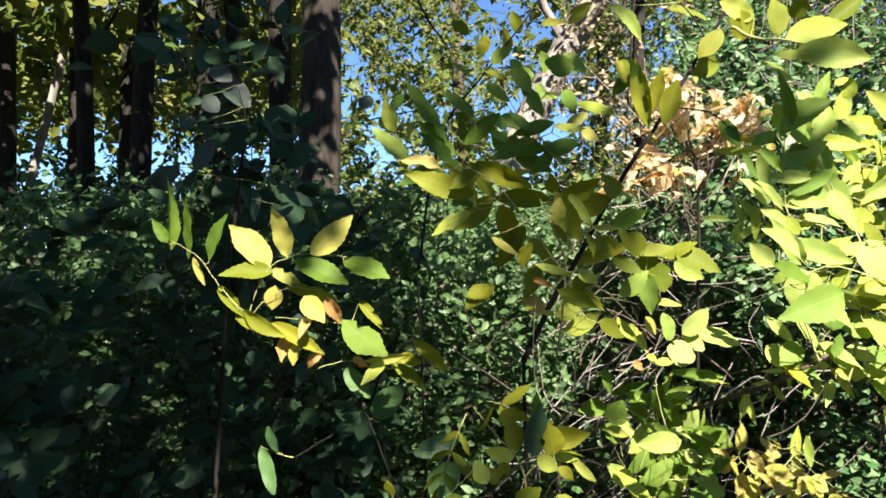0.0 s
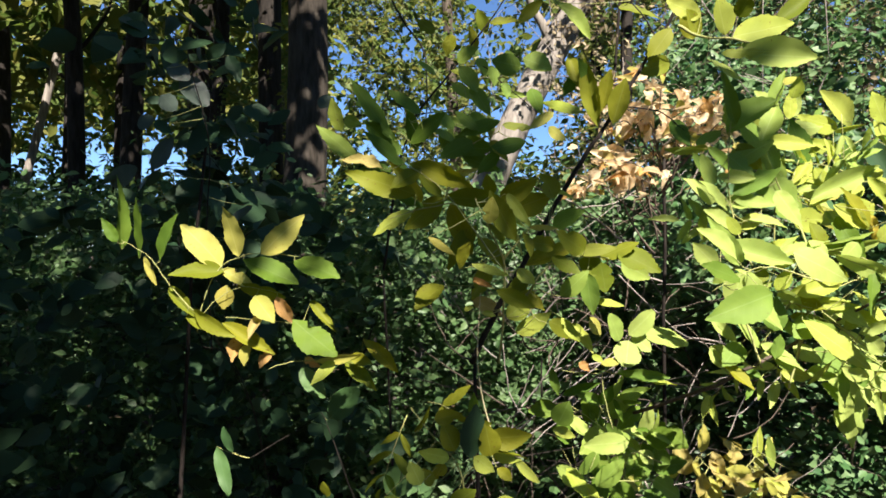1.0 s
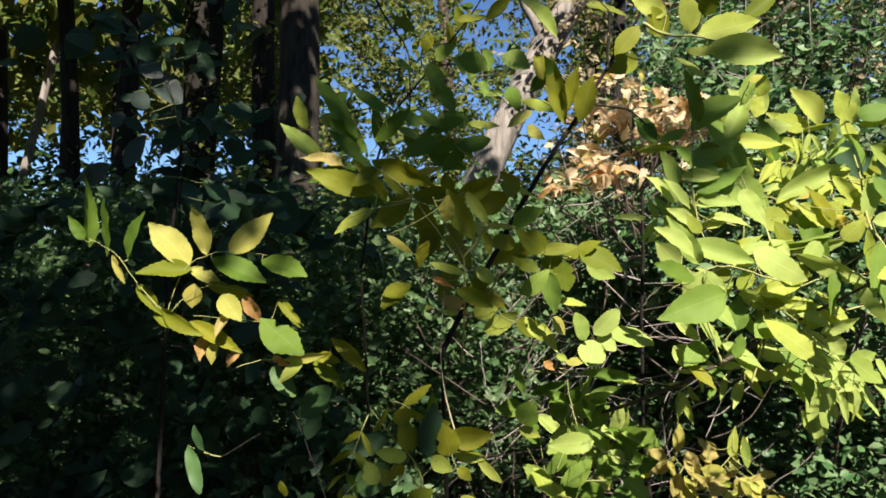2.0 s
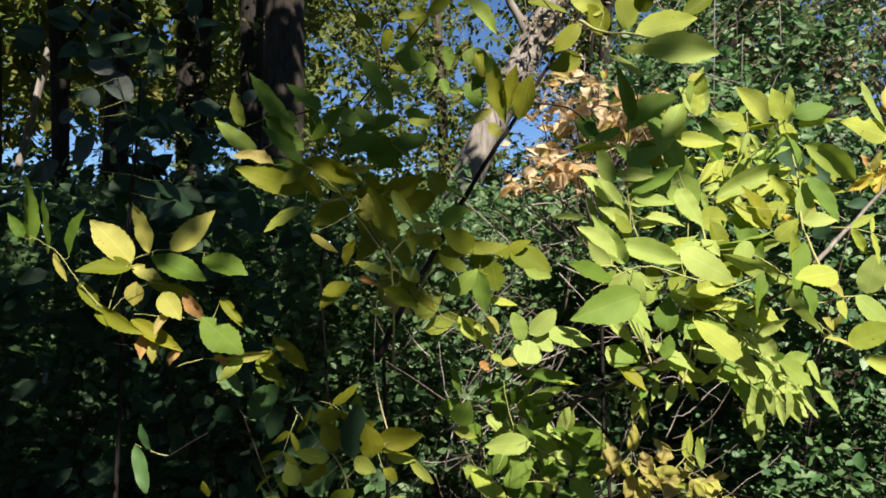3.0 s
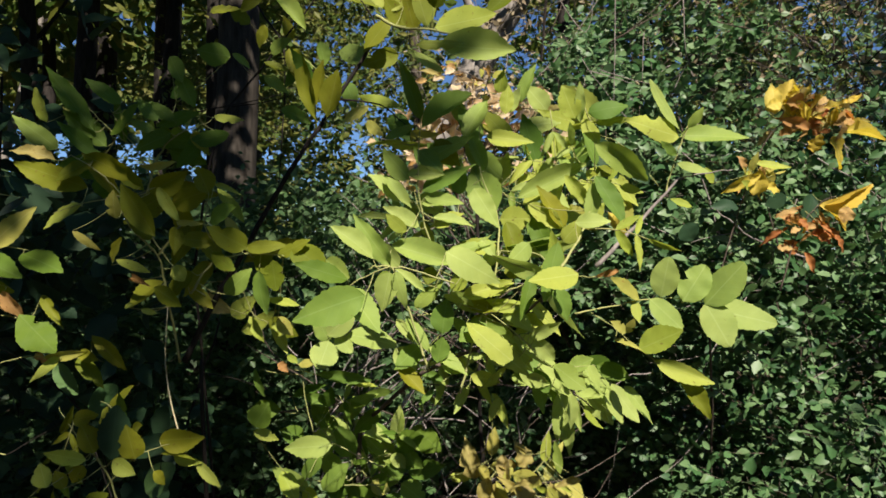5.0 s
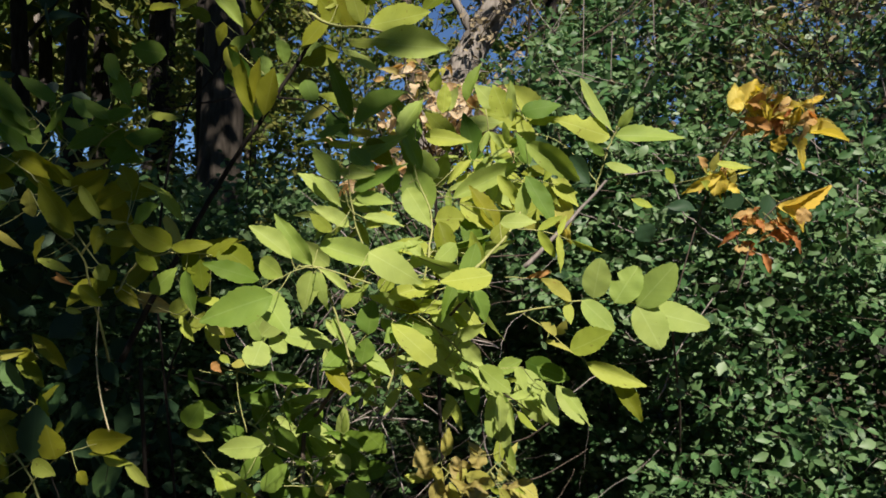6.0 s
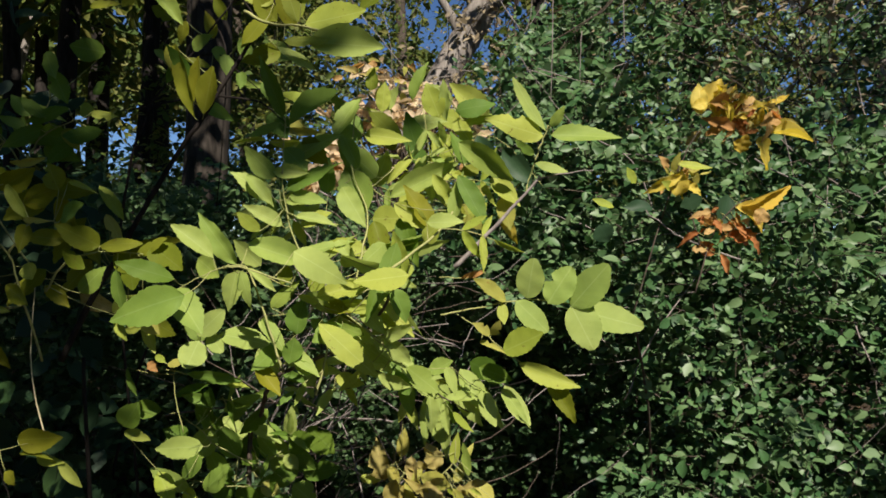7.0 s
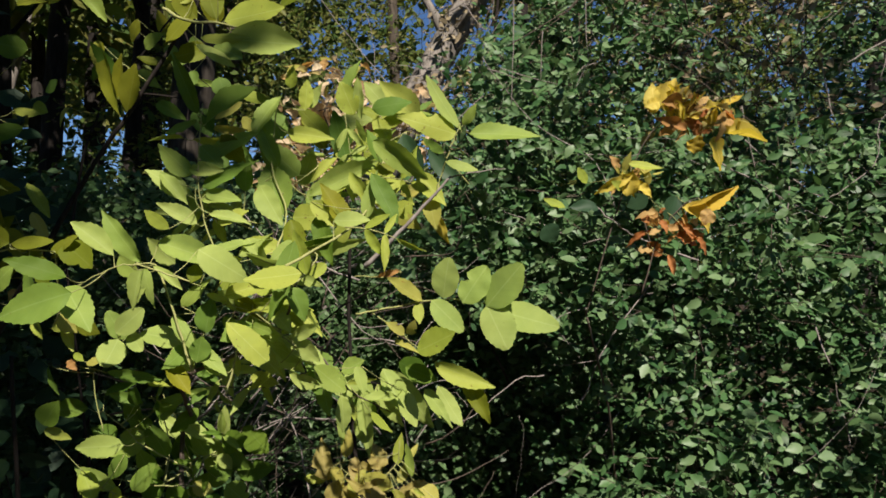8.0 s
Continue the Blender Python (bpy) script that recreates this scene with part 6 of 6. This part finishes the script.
leaflet(spray, "t", 0.845, 1.684, 0.922, 0.807, 1.657, 0.901, 0.055)
leaflet(spray, "t", 0.725, 1.698, 0.916, 0.770, 1.700, 0.886, 0.055)
leaflet(spray, "Y", 0.929, 1.732, 0.923, 0.970, 1.720, 0.897, 0.050)
leaflet(spray, "t", 0.735, 1.684, 0.952, 0.718, 1.679, 0.896, 0.041)
leaflet(spray, "Y", 0.783, 1.711, 0.901, 0.725, 1.697, 0.864, 0.055)
leaflet(spray, "Y", 0.872, 1.684, 0.898, 0.826, 1.663, 0.851, 0.055)
leaflet(spray, "Y", 0.712, 1.702, 0.973, 0.748, 1.708, 0.930, 0.041)
leaflet(spray, "Y", 0.962, 1.705, 0.891, 1.001, 1.700, 0.838, 0.055)
clump(spray, 'ttYtYy', 30, (0.84, 1.69, 0.93), 0.11, 0.05)

spray = Spray(plant, STALK)
stalk(spray, 0.001, (0.743, 1.720, 0.995), (0.745, 1.720, 1.079), (0.739, 1.720, 1.135))
leaflet(spray, "y", 0.742, 1.721, 1.146, 0.778, 1.722, 1.062, 0.031)
leaflet(spray, "y", 0.760, 1.708, 1.138, 0.738, 1.701, 1.084, 0.025)

plant = sapling((1.7, 2.7, 0), "sapling with golden-yellow leaves in front of the hedge", (1.62, 2.6, 0.5), (1.5, 2.3, 1.0), (1.36, 1.96, 1.32), radius=0.006)
spray = Spray(plant, TWIG)
stalk(spray, 0.002, (1.353, 1.950, 1.324), (1.452, 1.950, 1.681), (1.518, 1.950, 1.828), (1.600, 1.950, 1.876), (1.677, 1.950, 1.862))
stalk(spray, 0.002, (1.600, 1.950, 1.876), (1.676, 1.950, 1.916), (1.752, 1.950, 1.940))
leaflet(spray, "G", 1.523, 1.947, 1.879, 1.512, 1.929, 1.954, 0.050)
leaflet(spray, "G", 1.575, 1.964, 1.883, 1.581, 1.967, 1.983, 0.071)
leaflet(spray, "o", 1.594, 1.934, 1.896, 1.529, 1.916, 1.900, 0.047)
leaflet(spray, "o", 1.603, 1.916, 1.832, 1.536, 1.909, 1.867, 0.034)
leaflet(spray, "G", 1.637, 1.959, 1.775, 1.640, 1.949, 1.823, 0.062)
leaflet(spray, "G", 1.685, 1.947, 1.820, 1.710, 1.940, 1.736, 0.062)
leaflet(spray, "G", 1.705, 1.959, 1.832, 1.827, 1.951, 1.818, 0.040)
leaflet(spray, "t", 1.669, 1.965, 1.838, 1.662, 1.971, 1.920, 0.062)
leaflet(spray, "G", 1.692, 1.951, 1.901, 1.766, 1.958, 1.942, 0.023)
leaflet(spray, "o", 1.731, 1.952, 1.879, 1.687, 1.930, 1.863, 0.047)
leaflet(spray, "o", 1.647, 1.953, 1.877, 1.678, 1.948, 1.931, 0.047)
leaflet(spray, "o", 1.590, 1.960, 1.847, 1.541, 1.952, 1.829, 0.031)
leaflet(spray, "G", 1.533, 1.935, 1.910, 1.496, 1.938, 1.895, 0.037)
leaflet(spray, "O", 1.622, 1.964, 1.864, 1.661, 1.945, 1.830, 0.040)
leaflet(spray, "t", 1.588, 1.942, 1.928, 1.627, 1.944, 1.944, 0.034)
clump(spray, 'GGoGGOt', 56, (1.619, 1.960, 1.898), 0.075, 0.043)
clump(spray, 'GG', 8, (1.561, 1.950, 1.914), 0.03, 0.05)

spray = Spray(plant, TWIG)
stalk(spray, 0.002, (1.508, 1.880, 1.513), (1.468, 1.880, 1.646), (1.448, 1.880, 1.712))
leaflet(spray, "G", 1.438, 1.879, 1.649, 1.446, 1.864, 1.713, 0.048)
leaflet(spray, "G", 1.447, 1.857, 1.702, 1.362, 1.858, 1.654, 0.033)
leaflet(spray, "G", 1.459, 1.880, 1.690, 1.496, 1.863, 1.642, 0.027)
leaflet(spray, "y", 1.436, 1.857, 1.731, 1.518, 1.854, 1.718, 0.030)
leaflet(spray, "y", 1.336, 1.889, 1.681, 1.310, 1.878, 1.719, 0.033)
leaflet(spray, "y", 1.282, 1.894, 1.617, 1.227, 1.895, 1.636, 0.027)
leaflet(spray, "o", 1.415, 1.881, 1.719, 1.393, 1.862, 1.746, 0.027)
clump(spray, 'GYoy', 18, (1.473, 1.900, 1.700), 0.05, 0.04)

spray = Spray(plant, TWIG)
stalk(spray, 0.002, (1.447, 1.740, 1.403), (1.484, 1.740, 1.541), (1.537, 1.740, 1.617), (1.577, 1.740, 1.639))
leaflet(spray, "G", 1.540, 1.747, 1.619, 1.601, 1.734, 1.560, 0.055)
leaflet(spray, "G", 1.546, 1.763, 1.617, 1.671, 1.748, 1.663, 0.022)
leaflet(spray, "o", 1.597, 1.716, 1.611, 1.578, 1.713, 1.576, 0.041)
leaflet(spray, "o", 1.505, 1.755, 1.580, 1.442, 1.747, 1.590, 0.036)
leaflet(spray, "O", 1.532, 1.758, 1.549, 1.588, 1.745, 1.540, 0.039)
leaflet(spray, "O", 1.461, 1.751, 1.530, 1.501, 1.751, 1.493, 0.039)
leaflet(spray, "O", 1.512, 1.755, 1.500, 1.520, 1.735, 1.450, 0.019)
leaflet(spray, "o", 1.433, 1.729, 1.513, 1.463, 1.710, 1.504, 0.028)
leaflet(spray, "k", 1.528, 1.753, 1.645, 1.505, 1.742, 1.572, 0.058)
leaflet(spray, "k", 1.455, 1.733, 1.636, 1.409, 1.733, 1.613, 0.044)
leaflet(spray, "k", 1.335, 1.724, 1.605, 1.268, 1.710, 1.611, 0.036)
leaflet(spray, "k", 1.213, 1.750, 1.566, 1.239, 1.752, 1.526, 0.058)
leaflet(spray, "o", 1.454, 1.735, 1.568, 1.471, 1.708, 1.587, 0.028)
clump(spray, 'oOoOG', 24, (1.512, 1.760, 1.569), 0.055, 0.042)

plant = sapling((-0.5, 2.3, 0), "sapling in the shade, some leaves coloured pale as if sunlit", (-0.5, 2.3, 0.8), (-0.44, 1.62, 1.3), radius=0.0016, mat=TWIG_DARK)
spray = Spray(plant, TWIG_DARK)
stalk(spray, 0.002, (-0.446, 1.620, 1.261), (-0.459, 1.620, 1.528), (-0.452, 1.620, 1.741), (-0.486, 1.620, 1.888), (-0.512, 1.620, 1.995))
# K leaves are coloured paler to look caught by the sun.
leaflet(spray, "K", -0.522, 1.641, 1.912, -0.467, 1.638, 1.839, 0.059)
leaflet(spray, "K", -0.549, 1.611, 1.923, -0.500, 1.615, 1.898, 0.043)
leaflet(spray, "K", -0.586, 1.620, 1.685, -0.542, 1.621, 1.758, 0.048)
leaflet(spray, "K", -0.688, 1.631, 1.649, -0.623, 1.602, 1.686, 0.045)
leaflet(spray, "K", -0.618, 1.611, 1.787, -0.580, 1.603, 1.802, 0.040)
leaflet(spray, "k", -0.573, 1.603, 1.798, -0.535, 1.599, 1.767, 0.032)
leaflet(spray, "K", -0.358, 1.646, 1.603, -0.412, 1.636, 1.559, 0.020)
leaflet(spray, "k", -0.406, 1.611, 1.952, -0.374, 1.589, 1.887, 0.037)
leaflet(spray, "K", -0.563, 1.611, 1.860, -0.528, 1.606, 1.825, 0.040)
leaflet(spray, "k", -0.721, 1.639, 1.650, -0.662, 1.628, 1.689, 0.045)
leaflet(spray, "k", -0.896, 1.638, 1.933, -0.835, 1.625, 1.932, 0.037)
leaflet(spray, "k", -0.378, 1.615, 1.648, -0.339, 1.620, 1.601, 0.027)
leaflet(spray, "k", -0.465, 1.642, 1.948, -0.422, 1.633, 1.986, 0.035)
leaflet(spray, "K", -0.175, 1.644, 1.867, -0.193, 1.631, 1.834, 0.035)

spray = Spray(plant, TWIG_DARK)
stalk(spray, 0.0014, (-0.093, 1.550, 0.914), (-0.131, 1.550, 1.016), (-0.169, 1.550, 1.118), (-0.208, 1.550, 1.182))
stalk(spray, 0.0012, (-0.335, 1.550, 1.029), (-0.259, 1.550, 1.074), (-0.182, 1.550, 1.125))
stalk(spray, 0.0012, (-0.004, 1.550, 0.914), (0.003, 1.550, 0.991), (0.009, 1.550, 1.055))
leaflet(spray, "h", 0.035, 1.555, 1.072, -0.061, 1.533, 1.044, 0.046)
leaflet(spray, "h", -0.032, 1.562, 0.946, 0.031, 1.534, 1.011, 0.064)
leaflet(spray, "h", -0.159, 1.568, 1.114, -0.093, 1.548, 1.182, 0.057)
leaflet(spray, "h", -0.412, 1.552, 1.054, -0.380, 1.535, 0.955, 0.031)
leaflet(spray, "h", -0.369, 1.531, 1.048, -0.392, 1.524, 1.100, 0.028)
leaflet(spray, "h", -0.217, 1.530, 1.237, -0.164, 1.510, 1.178, 0.038)

plant = sapling((-0.1, 2.3, 0), "thin dark sapling with sparse green leaves", (-0.05, 2.1, 0.6), (-0.07, 1.94, 1.42), radius=0.006, mat=TWIG_DARK)
spray = Spray(plant, TWIG_DARK)
stalk(spray, 0.004, (-0.070, 1.940, 1.438), (-0.030, 1.940, 1.725), (0.002, 1.940, 1.821), (0.026, 1.940, 1.885), (0.105, 1.940, 1.981), (0.185, 1.940, 2.085), (0.265, 1.940, 2.197), (0.321, 1.940, 2.284))
stalk(spray, 0.002, (0.026, 1.940, 1.877), (0.105, 1.940, 1.890), (0.185, 1.940, 1.909))
stalk(spray, 0.002, (0.153, 1.940, 2.013), (0.217, 1.940, 2.010), (0.265, 1.940, 1.965), (0.361, 1.940, 1.885))
leaflet(spray, "g", 0.137, 1.936, 2.024, 0.196, 1.924, 2.059, 0.042)
leaflet(spray, "g", 0.194, 1.945, 2.038, 0.219, 1.926, 1.990, 0.038)
leaflet(spray, "g", 0.230, 1.916, 2.010, 0.239, 1.908, 1.954, 0.040)
leaflet(spray, "g", 0.322, 1.944, 2.038, 0.398, 1.932, 2.007, 0.070)
leaflet(spray, "g", 0.274, 1.915, 2.054, 0.288, 1.920, 1.995, 0.045)
leaflet(spray, "g", 0.265, 1.941, 1.968, 0.272, 1.920, 1.916, 0.032)
leaflet(spray, "d", 0.343, 1.929, 1.949, 0.370, 1.921, 1.878, 0.058)
leaflet(spray, "m", 0.185, 1.940, 1.978, 0.118, 1.937, 1.996, 0.035)
leaflet(spray, "m", 0.120, 1.923, 2.100, 0.104, 1.915, 2.041, 0.042)
leaflet(spray, "m", 0.186, 1.951, 2.061, 0.166, 1.941, 2.128, 0.038)
leaflet(spray, "g", 0.026, 1.948, 2.028, 0.076, 1.929, 1.978, 0.032)
leaflet(spray, "g", 0.332, 1.957, 1.934, 0.248, 1.954, 1.944, 0.026)
leaflet(spray, "g", 0.162, 1.952, 1.879, 0.238, 1.950, 1.842, 0.042)
leaflet(spray, "m", 0.074, 1.947, 2.111, 0.025, 1.933, 2.138, 0.042)
leaflet(spray, "m", 0.219, 1.954, 2.113, 0.193, 1.933, 2.170, 0.038)
leaflet(spray, "g", 0.121, 1.926, 1.962, 0.182, 1.909, 1.918, 0.035)
leaflet(spray, "g", -0.152, 1.962, 1.906, -0.111, 1.949, 1.935, 0.042)
leaflet(spray, "y", -0.184, 1.962, 1.873, -0.135, 1.950, 1.847, 0.042)
leaflet(spray, "Y", -0.079, 1.953, 1.863, -0.102, 1.937, 1.813, 0.029)
leaflet(spray, "y", 0.492, 1.953, 1.888, 0.378, 1.943, 1.910, 0.035)
leaflet(spray, "Y", 0.407, 1.930, 1.883, 0.342, 1.924, 1.834, 0.035)
leaflet(spray, "Y", 0.398, 1.962, 1.849, 0.444, 1.953, 1.807, 0.035)

plant = thing("bare_vine", (0.02, 2.5, 0), "bare dark vine stem hanging in front of the wood", "vine")
spray = Spray(plant, TWIG_DARK)
stalk(spray, 0.004, (-0.121, 2.500, 2.470), (-0.049, 2.500, 2.326), (0.023, 2.500, 2.223), (0.037, 2.500, 2.099), (0.029, 2.500, 1.873), (0.012, 2.500, 1.626))
stalk(spray, 0.003, (-0.296, 2.500, 1.965), (-0.194, 2.500, 1.986), (-0.091, 2.500, 2.007), (0.033, 2.500, 2.037))

spray = Spray(plant, TWIG_DARK)
stalk(spray, 0.011, (1.236, 4.400, 3.243), (1.210, 4.400, 2.881), (1.189, 4.400, 2.518), (1.163, 4.400, 1.902))

plant = thing("dead_stalk", (1.6, 2.6, 0), "pale dead stalks sticking out of the bush", "dead stalk")
spray = Spray(plant, TWIG_GREY)
stalk(spray, 0.002, (1.163, 2.300, 2.360), (1.165, 2.300, 2.141), (1.164, 2.300, 1.968))
stalk(spray, 0.002, (1.082, 2.300, 2.082), (1.161, 2.300, 2.059), (1.226, 2.300, 2.041))
stalk(spray, 0.002, (1.258, 2.300, 2.207), (1.256, 2.300, 2.052))
stalk(spray, 0.002, (2.062, 2.300, 1.725), (2.055, 2.300, 1.598), (2.064, 2.300, 1.471))
stalk(spray, 0.002, (1.796, 2.300, 1.064), (1.903, 2.300, 1.131), (1.974, 2.300, 1.160))

spray = Spray(plant, TWIG_GREY)
stalk(spray, 0.002, (1.399, 2.350, 2.395), (1.407, 2.350, 2.223), (1.417, 2.350, 2.132))
stalk(spray, 0.002, (1.374, 2.350, 2.033), (1.411, 2.350, 2.109), (1.434, 2.350, 2.151))
stalk(spray, 0.002, (1.126, 2.350, 2.098), (1.222, 2.350, 2.070), (1.317, 2.350, 2.048))
stalk(spray, 0.002, (0.972, 2.350, 2.354), (1.078, 2.350, 2.222), (1.105, 2.350, 2.374))


grass = thing("grass_stem", (0.18, 1.2, 0), "single dry bent grass stem hanging in front of the shade", "grass")
b = Build()
line = bent(((0.163, 1.200, 1.424), (0.159, 1.200, 1.361), (0.158, 1.200, 1.302), (0.168, 1.200, 1.234), (0.190, 1.200, 1.157)), 5)
b.tube(line, tapered(len(line), 0.0008, 0.0014), 5)
part("stem", b.mesh("stem", STRAW), grass)
